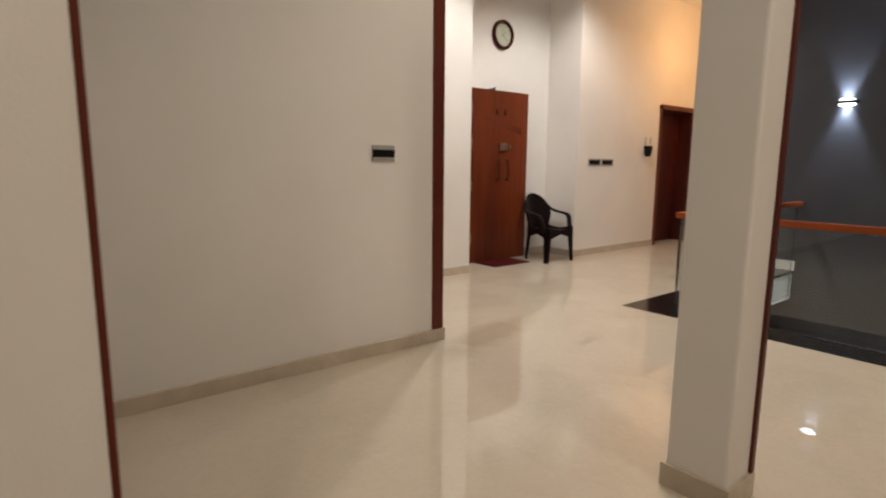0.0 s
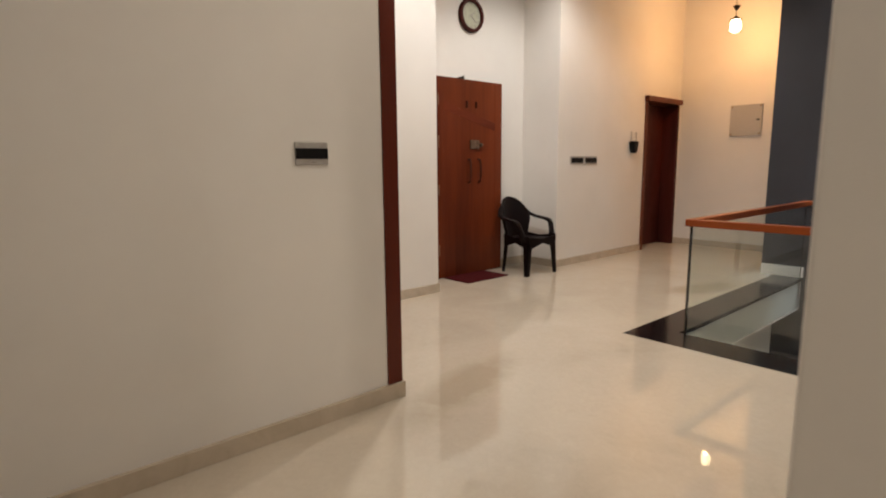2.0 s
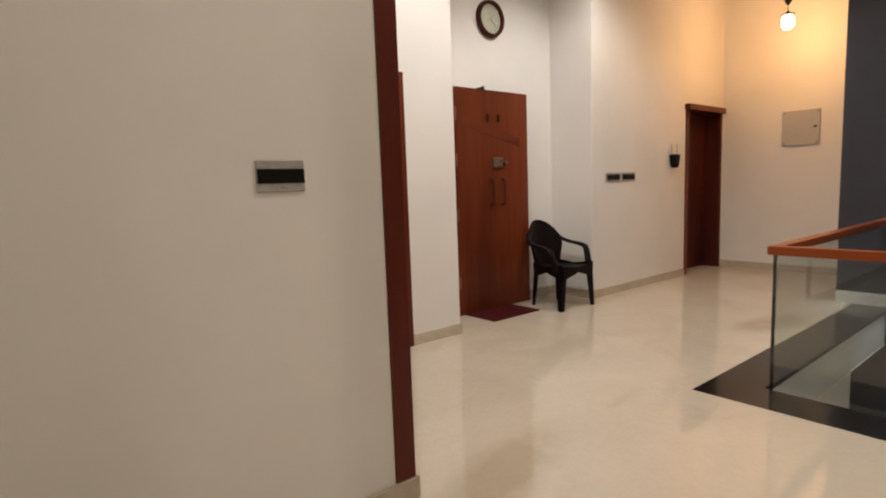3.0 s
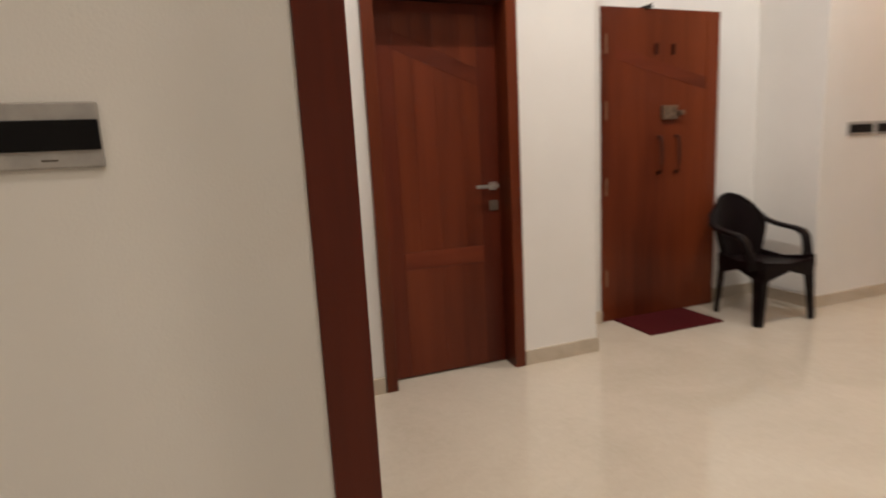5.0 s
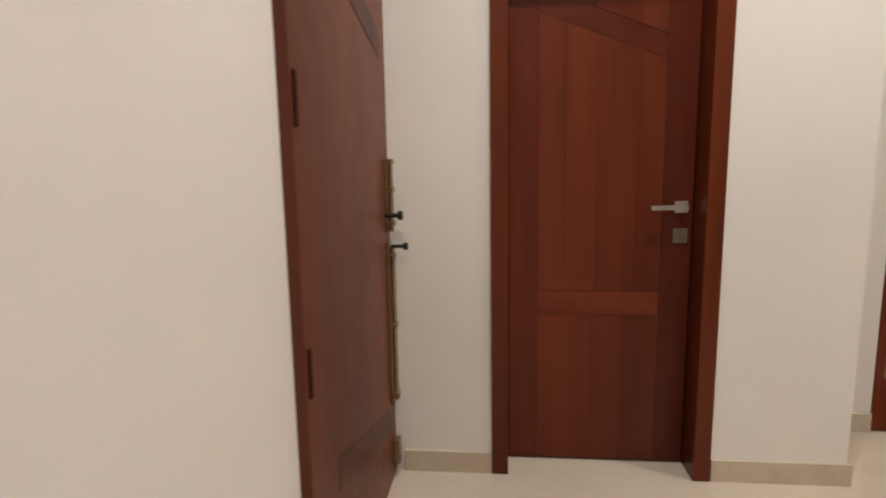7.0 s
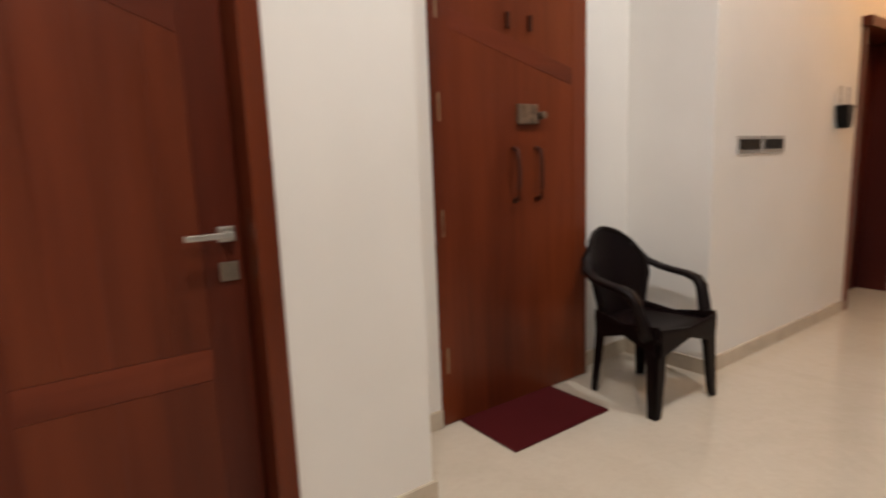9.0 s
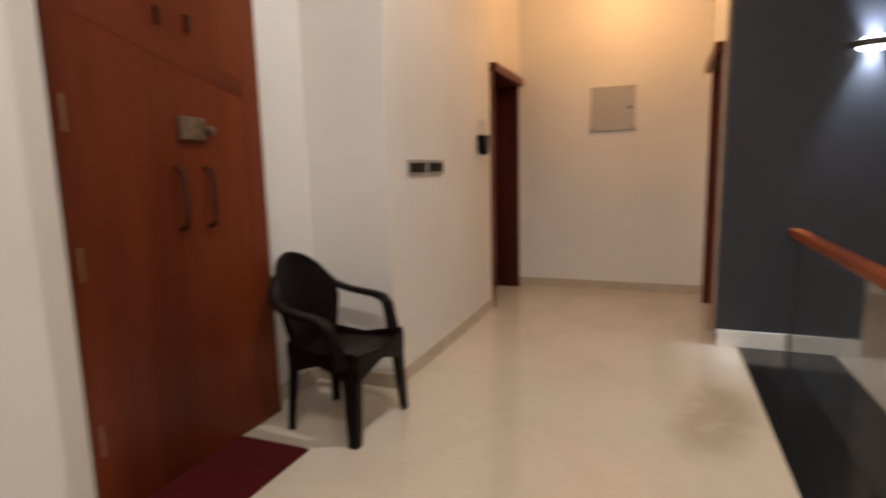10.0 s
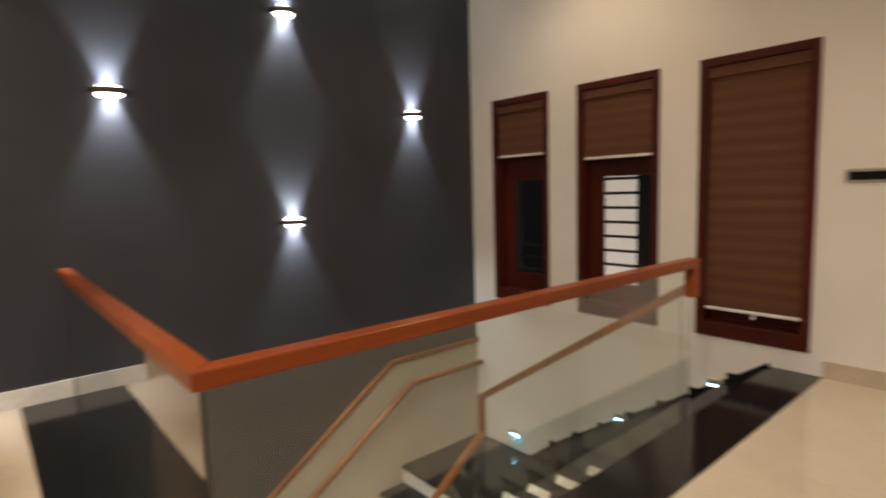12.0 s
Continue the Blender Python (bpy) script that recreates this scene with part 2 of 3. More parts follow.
        if side.length < 0.15:
            side = rings_side
        side = side.normalized()
        rings_side = side
        up = side.cross(d).normalized()
        w = half_w[i] if isinstance(half_w, (list, tuple)) else half_w
        h = half_h[i] if isinstance(half_h, (list, tuple)) else half_h
        ring = []
        for k in range(seg):
            a = 2 * math.pi * (k + 0.5) / seg
            c, s = math.cos(a), math.sin(a)
            c = math.copysign(abs(c) ** (2 / power), c)
            s = math.copysign(abs(s) ** (2 / power), s)
            ring.append(bm.verts.new(p + side * (c * w) + up * (s * h)))
        rings.append(ring)
    for a, b in zip(rings, rings[1:]):
        for k in range(seg):
            bm.faces.new((a[k], a[(k + 1) % seg], b[(k + 1) % seg], b[k]))
    bm.faces.new(rings[0])
    bm.faces.new(rings[-1][::-1])
    bmesh.ops.recalc_face_normals(bm, faces=bm.faces[:])
    return bm


def mesh_of(name, bm, material, smooth=False):
    me = bpy.data.meshes.new(name)
    bm.to_mesh(me)
    bm.free()
    me.materials.append(material)
    if smooth:
        for p in me.polygons:
            p.use_smooth = True
    return me


def part(name, bm, material, parent, label="", smooth=False):
    ob = new(name, mesh_of(name, bm, material, smooth))
    ob.parent = parent
    if parent is not None:
        ob.matrix_parent_inverse = parent.matrix_world.inverted()
    if label:
        ob["label"] = label
    return ob


def thing(name, label, category, at=(0, 0, 0), group="", kind=""):
    ob = new(name)
    ob.empty_display_size = 0.1
    ob.matrix_world = Matrix.Translation(at)
    return tagged(ob, label, category, group, kind)


def setting(name, bm, material, label, category, smooth=False):
    return tagged(new(name, mesh_of(name, bm, material, smooth)), label, category, "", "structure")


# ---- structure ----
LOW = LOWER
SY = 0.112
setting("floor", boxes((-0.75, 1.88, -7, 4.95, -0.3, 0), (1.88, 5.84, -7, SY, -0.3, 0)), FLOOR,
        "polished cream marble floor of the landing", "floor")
setting("lower_floor", boxes((1.9, 5.84, -0.6, 3.4, LOW - 0.2, LOW)), FLOOR, "cream marble floor of the storey below", "floor")
EX, EY = 2.15, 0.41
setting("floor_border", boxes((1.88, EX, SY, 3.18, -0.03, 0.001), (EX, 5.64, SY, EY, -0.03, 0.001)),
        GRANITE, "black granite border round the stairwell edge", "floor border")
setting("slab_edge", boxes((1.88, EX - 0.01, SY, 3.18, -0.34, -0.03), (EX - 0.01, 5.64, SY, EY - 0.01, -0.34, -0.03)),
        WALL, "white painted edge of the floor slab", "slab")
setting("ceiling", boxes((-0.75, 5.84, -7.2, 4.95, CEIL, CEIL + 0.2)), CEILING, "plain white plastered ceiling", "ceiling")

# west side: wall with a panelled door, recess with an entrance door, wall up to the far door
A0, A1, AT = -1.299, -0.485, 2.04
setting("wall_west_1", boxes((-0.67, 0, -1.89, A0, 0, CEIL), (-0.67, 0, A1, 0, 0, CEIL), (-0.67, 0, A0, A1, AT, CEIL)), WALL,
        "white painted wall beside the panelled door", "wall")
setting("wall_recess", boxes((-0.75, -0.52, 0, 0.40, 0, CEIL), (-0.75, -0.52, 1.30, 1.82, 0, CEIL), (-0.75, -0.52, 0.40, 1.30, 2.06, CEIL)), WALL,
        "white painted wall at the back of the door recess", "wall")
setting("wall_recess_pier", boxes((-0.52, -0.441, 0.0, 0.357, 0, 2.092)), WALL, "white plastered pier beside the entrance door", "wall")
E0, E1, ET = 3.73, 4.70, 2.10
setting("wall_west_2", boxes((-0.67, 0, 1.82, E0, 0, CEIL), (-0.67, 0, E1, 4.75, 0, CEIL), (-0.67, 0, E0, E1, ET, CEIL)), WALL,
        "white painted wall with switches beside the far door", "wall")
setting("wall_north", boxes((-0.75, 1.745, 4.75, 4.95, 0, CEIL)), WALL, "white painted end wall of the passage", "wall")
F0, F1, FT = 3.50, 4.45, 2.05
setting("wall_passage_east", boxes((1.745, 1.945, 3.40, F0, 0, CEIL), (1.745, 1.945, F1, 4.95, 0, CEIL), (1.745, 1.945, F0, F1, FT, CEIL)), WALL,
        "white painted side wall of the passage", "wall")
setting("wall_feature", boxes((1.745, 5.84, 3.18, 3.40, LOW, CEIL)), DARK, "charcoal textured feature wall above the stairs", "wall")

# wall with the opening that leads on from the first room, and its free end
setting("wall_switch", boxes((1.45, 1.66, -7, -1.702, 0, CEIL)), WALL, "white painted wall with a switch plate", "wall")
D0, D1, DT = 0.005, 0.945, 2.10
setting("wall_return", boxes((0, D0, -1.89, -1.702, 0, CEIL), (D1, 1.45, -1.89, -1.702, 0, CEIL), (D0, D1, -1.89, -1.702, DT, CEIL)), WALL,
        "white painted return wall beside a bolted door", "wall")
setting("wall_jamb", boxes((3.53, 3.77, -7, -3.9, 0, CEIL), bevel=0.004), WALL, "white painted wall end beside the opening", "wall")
setting("column", boxes((3.542, 3.766, -2.116, -1.935, 0, CEIL), bevel=0.012), WALL, "white painted square column with beige base", "column")
setting("wall_south", boxes((1.45, 5.84, -7.2, -7, 0, CEIL)), WALL, "plain white wall behind the first room", "wall")
setting("wall_under_landing", boxes((1.9, 5.84, -0.8, -0.6, LOW, -0.34), (1.7, 1.9, -0.8, 3.18, LOW, -0.34)), WALL, "white walls of the storey below", "wall")

# window wall with three tall openings
WIN = [(2.21, 2.88), (1.19, 1.91), (0.19, 0.90)]
WZ0, WZ1 = 0.14, 2.04
bm = bmesh.new()
ys = [-7.2, 0.19, 0.90, 1.19, 1.91, 2.21, 2.88, 3.18]
for i in range(len(ys) - 1):
    if i % 2 == 0:
        box(bm, 5.64, 5.84, ys[i], ys[i + 1], LOW, CEIL)
    else:
        box(bm, 5.64, 5.84, ys[i], ys[i + 1], LOW, WZ0)
        box(bm, 5.64, 5.84, ys[i], ys[i + 1], WZ1, CEIL)
setting("wall_east", bm, WALL, "white painted wall with three tall windows", "wall")

# skirting
SK = 0.085
setting("baseboard_switch_wall", boxes((1.66, 1.68, -7, -1.702, 0, 0.082), bevel=0.002), SKIRT, "beige marble skirting", "baseboard")
setting("baseboard_west", boxes((0, 0.013, -1.64, A0 - 0.004, 0, SK), (0, 0.013, A1 + 0.004, 0.013, 0, SK), (-0.441, 0, 0, 0.013, 0, SK),
                               (-0.441, -0.429, 0.013, 0.357, 0, SK), (-0.52, -0.507, 1.355, 1.807, 0, SK), (-0.52, 0, 1.807, 1.82, 0, SK),
                               (0, 0.013, 1.807, E0 - 0.004, 0, SK)), SKIRT, "beige marble skirting", "baseboard")
setting("baseboard_north", boxes((0, 1.745, 4.737, 4.75, 0, SK)), SKIRT, "beige marble skirting", "baseboard")
setting("baseboard_feature", boxes((1.745, 2.155, 3.168, 3.18, 0.001, 0.112)), WHITEPL, "white painted skirting under the charcoal wall", "baseboard")
setting("baseboard_return", boxes((D1 + 0.004, 1.68, -1.702, -1.690, 0, SK)), SKIRT, "beige marble skirting", "baseboard")
setting("baseboard_east", boxes((5.627, 5.64, -7, SY, 0, 0.105)), SKIRT, "beige marble skirting", "baseboard")
setting("baseboard_column", boxes((3.528, 3.780, -2.130, -2.116, 0, 0.09), (3.528, 3.780, -1.935, -1.921, 0, 0.09), (3.528, 3.542, -2.116, -1.935, 0, 0.09), (3.766, 3.780, -2.116, -1.935, 0, 0.09)),
        SKIRT, "beige marble skirting round the column", "baseboard")
setting("baseboard_jamb", boxes((3.77, 3.784, -7, -3.9, 0, 0.09), (3.516, 3.53, -7, -3.9, 0, 0.09), (3.53, 3.77, -3.9, -3.886, 0, 0.09)), SKIRT, "beige marble skirting", "baseboard")

# wooden corner trims
setting("trim_switch_wall", boxes((1.653, 1.668, -1.790, -1.699, 0.082, CEIL), bevel=0.004), TRIM, "dark red-brown wooden corner trim", "trim")
setting("trim_column", boxes((3.738, 3.778, -1.950, -1.921, 0.09, CEIL), bevel=0.004), TRIM, "dark red-brown wooden corner trim", "trim")
setting("trim_jamb", boxes((3.70, 3.772, -3.903, -3.893, 0.09, CEIL), bevel=0.003), TRIM, "dark red-brown wooden corner trim", "trim")


# ---- doors ----
def leaf(parent, axis, side, lo, width, z0, height, face, thick, stuff):
    """A plain leaf. axis 'x': it faces along x. face: where its front lies; side: +1 or -1, the way it faces."""
    back = face - side * thick
    a, b = min(face, back), max(face, back)
    span = (a, b, lo, lo + width) if axis == "x" else (lo, lo + width, a, b)
    return part("leaf", boxes((*span, z0, z0 + height), bevel=0.003), stuff, parent)


def field(name, pts, axis, side, face, stuff, parent, proud=0.002, label=""):
    """A board or inlay of the given outline on the front of a leaf."""
    bm = bmesh.new()
    prism(bm, pts, axis, face - side * 0.004, face + side * proud, 0.0008)
    return part(name, bm, stuff, parent, label)


def staves(leaf_ob, lo, width, height, face, margin=0.112, slope=0.39):
    """Boards of a leaf that faces +x: dark stiles, staves cut by a sloping inlay, a pale cross rail, foot staves."""
    hi = lo + width
    # edge stiles get a darker tone than the staves between them
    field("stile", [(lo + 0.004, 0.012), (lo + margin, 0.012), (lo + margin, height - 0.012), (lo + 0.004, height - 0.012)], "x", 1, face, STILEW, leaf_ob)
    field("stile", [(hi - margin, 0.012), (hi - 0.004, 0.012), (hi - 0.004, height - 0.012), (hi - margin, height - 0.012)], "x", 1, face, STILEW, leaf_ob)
    a, b = lo + margin + 0.001, hi - margin - 0.001
    cuts = [a, a + 0.22 * (b - a), a + 0.47 * (b - a), a + 0.80 * (b - a), b]
    def line(y, base):
        return base - slope * (y - lo - 0.056)
    for y0, y1 in zip(cuts, cuts[1:]):
        y0, y1 = y0 + 0.0002, y1 - 0.0002
        field("stave", [(y0, 0.702), (y1, 0.702), (y1, line(y1, 1.761)), (y0, line(y0, 1.761))], "x", 1, face, LEAFW, leaf_ob)
        field("stave", [(y0, line(y0, 1.850)), (y1, line(y1, 1.850)), (y1, height - 0.05), (y0, height - 0.05)], "x", 1, face, LEAFW, leaf_ob)
    for y0, y1 in ((a, cuts[2]), (cuts[2], b)):
        field("foot_stave", [(y0 + 0.0002, 0.012), (y1 - 0.0002, 0.012), (y1 - 0.0002, 0.606), (y0 + 0.0002, 0.606)], "x", 1, face, LEAFW, leaf_ob)
    field("inlay", [(a, line(a, 1.763)), (b, line(b, 1.763)), (b, line(b, 1.848)), (a, line(a, 1.848))], "x", 1, face, BANDW, leaf_ob, 0.0012, "dark sloping inlay band")
    field("cross_rail", [(a, 0.608), (b, 0.608), (b, 0.700), (a, 0.700)], "x", 1, face, CROSSW, leaf_ob, 0.0026, "paler cross rail")


def lever_handle(parent, x, y, z, along):
    """Lever on a square rose, on a leaf that faces +x."""
    bm = bmesh.new()
    box(bm, x, x + 0.010, y - 0.024, y + 0.024, z - 0.022, z + 0.022, 0.003)
    cyl(bm, 0.010, 0.010, 0.05, pose(x + 0.03, y, z, 0, 90, 0), 16)
    box(bm, x + 0.042, x + 0.058, min(y + 0.012, y + along), max(y - 0.012, y + along) if along > 0 else y + 0.012, z - 0.008, z + 0.009, 0.003)
    part("lever_handle", bm, STEEL, parent, "satin steel lever handle")
    bm = bmesh.new()
    box(bm, x, x + 0.010, y - 0.026, y + 0.026, z - 0.135, z - 0.08, 0.003)
    cyl(bm, 0.009, 0.009, 0.008, pose(x + 0.012, y, z - 0.105, 0, 90, 0), 12)
    part("keyhole_plate", bm, PLATE, parent, "dull steel key plate")


# panelled door with frame in the west wall
door = thing("door_1", "closed polished red-brown panelled wooden door with steel lever", "door", (0, (A0 + A1) / 2, 0), kind="structure")
part("frame_jamb", boxes((-0.20, 0.016, A0, A0 + 0.062, 0, AT - 0.062), bevel=0.003), DOOR, door)
part("frame_jamb", boxes((-0.20, 0.016, A1 - 0.062, A1, 0, AT - 0.062), bevel=0.003), DOOR, door)
part("frame_head", boxes((-0.20, 0.016, A0, A1, AT - 0.062, AT), bevel=0.003), DOOR, door)
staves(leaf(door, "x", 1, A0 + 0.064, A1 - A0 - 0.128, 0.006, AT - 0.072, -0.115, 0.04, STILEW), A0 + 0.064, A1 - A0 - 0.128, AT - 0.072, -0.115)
lever_handle(door, -0.115, A1 - 0.062 - 0.046, 1.025, -0.12)

# entrance door in the recess, standing a little proud of its wall
BX, B0, B1, BT = -0.437, 0.359, 1.352, 2.092
door = thing("door_2", "closed red-brown wooden entrance door with pull handles", "door", (BX, (B0 + B1) / 2, 0), kind="structure")
lf = leaf(door, "x", 1, B0, B1 - B0, 0.004, BT - 0.004, BX, 0.06, DOOR)
field("inlay", [(0.47, 1.765), (1.235, 1.572), (1.235, 1.655), (0.47, 1.850)], "x", 1, BX, BANDW, lf, 0.0016, "dark sloping inlay band")
for y0, y1 in ((B0 + 0.004, 0.466), (1.239, B1 - 0.004)):
    field("stile", [(y0, 0.012), (y1, 0.012), (y1, BT - 0.012), (y0, BT - 0.012)], "x", 1, BX, DOOR, lf, 0.003)
bm = boxes((BX, BX + 0.022, 0.848, 0.975, 1.372, 1.465), bevel=0.004)
cyl(bm, 0.018, 0.018, 0.04, pose(BX + 0.02, 1.002, 1.415, 0, 90, 0), 16)
part("latch", bm, LATCH, door, "dull metal rim latch with a round knob")
for hy in (0.825, 0.975):
    bm = bmesh.new()
    sweep(bm, [(BX + 0.004, hy, 1.26), (BX + 0.032, hy, 1.25), (BX + 0.042, hy, 1.20), (BX + 0.042, hy, 1.07), (BX + 0.032, hy, 1.02), (BX + 0.004, hy, 1.01)], 0.011, 0.011)
    part("pull_handle", bm, BRONZE, door, "dark upright pull handle", True)
for hz in (0.25, 0.88, 1.38, 1.80):
    part("hinge", boxes((BX, BX + 0.006, B0 + 0.034, B0 + 0.043, hz, hz + 0.12), bevel=0.002), BRASS, door)
for hy in (0.79, 0.93):
    part("hook", boxes((BX, BX + 0.02, hy, hy + 0.016, 1.80, 1.87), bevel=0.003), BRONZE, door)
bm = boxes((BX - 0.05, BX + 0.015, 0.70, 0.76, 2.092, 2.104))
prism(bm, [(0.715, 2.104), (0.765, 2.127), (0.745, 2.104)], "x", BX - 0.02, BX + 0.01)
part("door_stop", bm, IRON, door, "small dark catch on top of the door")

# bolted door in the return wall
door = thing("door_3", "closed brown wooden door with long tower bolts", "door", (0.5, -1.66, 0), kind="structure")
lf = leaf(door, "y", 1, D0, D1 - D0, 0.004, DT - 0.008, -1.676, 0.045, BROWNW)
field("inlay", [(0.10, 1.555), (0.80, 1.72), (0.80, 1.83), (0.10, 1.645)], "y", 1, -1.676, BROWNB, lf, 0.0016, "dark sloping inlay band")
field("inlay", [(0.10, 0.20), (0.75, 0.375), (0.75, 0.465), (0.10, 0.29)], "y", 1, -1.676, BROWNB, lf, 0.0016, "dark sloping inlay band")
for hz in (0.20, 0.70, 1.27, 1.80):
    part("hinge", boxes((D1 - 0.024, D1 - 0.012, -1.678, -1.668, hz, hz + 0.11), bevel=0.002), BRONZE, door)
bm = boxes((0.045, 0.075, -1.676, -1.6640, 0.96, 1.22), bevel=0.002)
cyl(bm, 0.008, 0.008, 0.26, pose(0.06, -1.656, 1.09), 12)
for bz in (0.98, 1.10, 1.20):
    box(bm, 0.042, 0.078, -1.666, -1.644, bz, bz + 0.02, 0.003)
part("tower_bolt", bm, BRASS, door, "dull brass tower bolt")
bm = boxes((0.045, 0.075, -1.676, -1.6640, 0.30, 0.92), bevel=0.002)
cyl(bm, 0.008, 0.008, 0.58, pose(0.06, -1.656, 0.61), 12)
for bz in (0.33, 0.60, 0.86):
    box(bm, 0.042, 0.078, -1.666, -1.644, bz, bz + 0.02, 0.003)
part("tower_bolt", bm, BRASS, door, "long dull brass tower bolt")
bm = bmesh.new()
cyl(bm, 0.007, 0.007, 0.05, pose(0.06, -1.636, 0.905, 90, 0, 0), 12)
cyl(bm, 0.013, 0.013, 0.016, pose(0.06, -1.608, 0.905, 90, 0, 0), 16)
part("bolt_knob", bm, IRON, door, "black bolt knob")
bm = bmesh.new()
cyl(bm, 0.008, 0.008, 0.05, pose(0.09, -1.649, 1.02, 90, 0, 0), 12)
cyl(bm, 0.016, 0.016, 0.016, pose(0.09, -1.619, 1.02, 90, 0, 0), 16)
part("latch_knob", bm, IRON, door, "dark latch knob")
part("foot_bolt", boxes((0.035, 0.075, -1.676, -1.649, 0.06, 0.16), bevel=0.003), BRASS, door)

# far door with a deep head, and its neighbour across the passage
door = thing("door_4", "closed red-brown wooden door in a deep frame, its shade put into the wood", "door", (0, (E0 + E1) / 2, 0), kind="structure")
part("frame_jamb", boxes((-0.24, 0.014, E0, E0 + 0.065, 0, ET - 0.07), bevel=0.003), DOOR, door)
# far jamb and leaf use a darker wood for the shade inside the frame
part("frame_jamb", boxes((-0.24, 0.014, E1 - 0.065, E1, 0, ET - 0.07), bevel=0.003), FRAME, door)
part("frame_head", boxes((-0.24, 0.06, E0 - 0.015, E1, ET - 0.07, ET), bevel=0.004), DOOR, door)
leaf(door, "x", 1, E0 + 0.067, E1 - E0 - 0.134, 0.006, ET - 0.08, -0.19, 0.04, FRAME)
door = thing("door_5", "closed red-brown wooden door in a deep frame", "door", (1.745, (F0 + F1) / 2, 0), kind="structure")
part("frame_jamb", boxes((1.733, 1.925, F0, F0 + 0.065, 0, FT - 0.07), bevel=0.003), DOOR, door)
part("frame_jamb", boxes((1.733, 1.925, F1 - 0.065, F1, 0, FT - 0.07), bevel=0.003), DOOR, door)
part("frame_head", boxes((1.68, 1.925, F0, F1 + 0.015, FT - 0.07, FT), bevel=0.004), DOOR, door)
leaf(door, "x", -1, F0 + 0.067, F1 - F0 - 0.134, 0.006, FT - 0.08, 1.875, 0.04, DOOR)


# ---- windows ----
def window(index, y0, y1, drop, open_pane):
    w = thing("window_%d" % index, "tall dark red-brown wooden window with a brown blind %s" % ("fully lowered" if drop > 1.4 else "half raised"),
              "window", (5.64, (y0 + y1) / 2, WZ0), kind="structure")
    t = 0.055
    x0, x1 = 5.628, 5.842
    part("frame_stile", boxes((x0, x1, y0, y0 + t, WZ0, WZ1), bevel=0.003), FRAME, w)
    part("frame_stile", boxes((x0, x1, y1 - t, y1, WZ0, WZ1), bevel=0.003), FRAME, w)
    part("frame_head", boxes((x0, x1, y0 + t, y1 - t, WZ1 - t, WZ1), bevel=0.003), FRAME, w)
    part("frame_sill", boxes((x0, x1, y0 + t, y1 - t, WZ0, WZ0 + 0.10), bevel=0.003), FRAME, w)
    # casement: deep stile, two rails
    a, b, z0, z1 = y0 + t, y1 - t, WZ0 + 0.10, WZ1 - t
    sx0, sx1 = 5.745, 5.785
    sash = part("sash", boxes((sx0, sx1, b - 0.12, b, z0, z1), (sx0, sx1, a, a + 0.055, z0, z1), (sx0, sx1, a + 0.055, b - 0.12, z1 - 0.70, z1),
                              (sx0, sx1, a + 0.055, b - 0.12, z0, z0 + 0.16)), FRAME, w)
    pane = part("pane", boxes((sx0 + 0.015, sx0 + 0.021, a + 0.055, b - 0.12, z0 + 0.16, z1 - 0.70)), PANE, w)
    pane.visible_shadow = False
    if not open_pane:
        # added black strips that keep a bright reflection off the pane's edge
        part("rebate", boxes((sx0 + 0.022, x1, b - 0.128, b - 0.119, z0 + 0.16, z1 - 0.70), (sx0 + 0.022, x1, a + 0.055, b - 0.128, z0 + 0.159, z0 + 0.168)), GRILLE, w, "matte black strips added behind the pane to block a bright reflection")
    n = 8
    for i in range(n if open_pane else 3):
        z = z0 + 0.19 + i * (z1 - 0.72 - z0 - 0.19) / (n - 1)
        bm = bmesh.new()
        cyl(bm, 0.012, 0.012, b - a, pose(5.812, (a + b) / 2, z, 90, 0, 0), 8)
        part("grille_bar", bm, GRILLE, w)
    if open_pane:
        part("casement_edge", boxes((5.788, 5.80, a + 0.02, a + 0.205, z0 + 0.1, z1 - 0.70), bevel=0.003), GRILLE, w)
    bl = thing("window_blind", "brown fabric blind with head box and white bottom bar", "blind", (5.68, (y0 + y1) / 2, z1), "window blinds")
    part("head_box", boxes((5.642, 5.694, a + 0.002, b - 0.002, z1 - 0.075, z1 - 0.002), bevel=0.006), BLIND, bl)
    bm = bmesh.new()
    zb = WZ1 - t - drop
    rows = max(4, int(drop / 0.045))
    grid = []
    for i in range(rows + 1):
        z = z1 - 0.07 + (zb - z1 + 0.07) * i / rows
        off = 0.0014 * math.sin(i * 2.4)
        grid.append([bm.verts.new((5.662 + off + s, y, z)) for s in (0, 0.003) for y in (a + 0.003, b - 0.003)])
    for r0, r1 in zip(grid, grid[1:]):
        bm.faces.new((r0[0], r0[1], r1[1], r1[0]))
        bm.faces.new((r0[3], r0[2], r1[2], r1[3]))
        bm.faces.new((r0[0], r1[0], r1[2], r0[2]))
        bm.faces.new((r0[1], r0[3], r1[3], r1[1]))
    part("fabric", bm, BLIND, bl)
    part("bottom_bar", boxes((5.652, 5.676, a + 0.003, b - 0.003, zb - 0.022, zb), bevel=0.006), WHITEPL, bl, "white bottom bar")
    if drop > 1.4:
        bm = bmesh.new()
        cyl(bm, 0.012, 0.007, 0.03, pose(5.655, (a + b) / 2 - 0.02, zb - 0.036), 12)
        part("pull_tab", bm, WHITEPL, bl)


window(1, *WIN[0], 0.465, False)
window(2, *WIN[1], 0.54, True)
window(3, *WIN[2], 1.64, False)
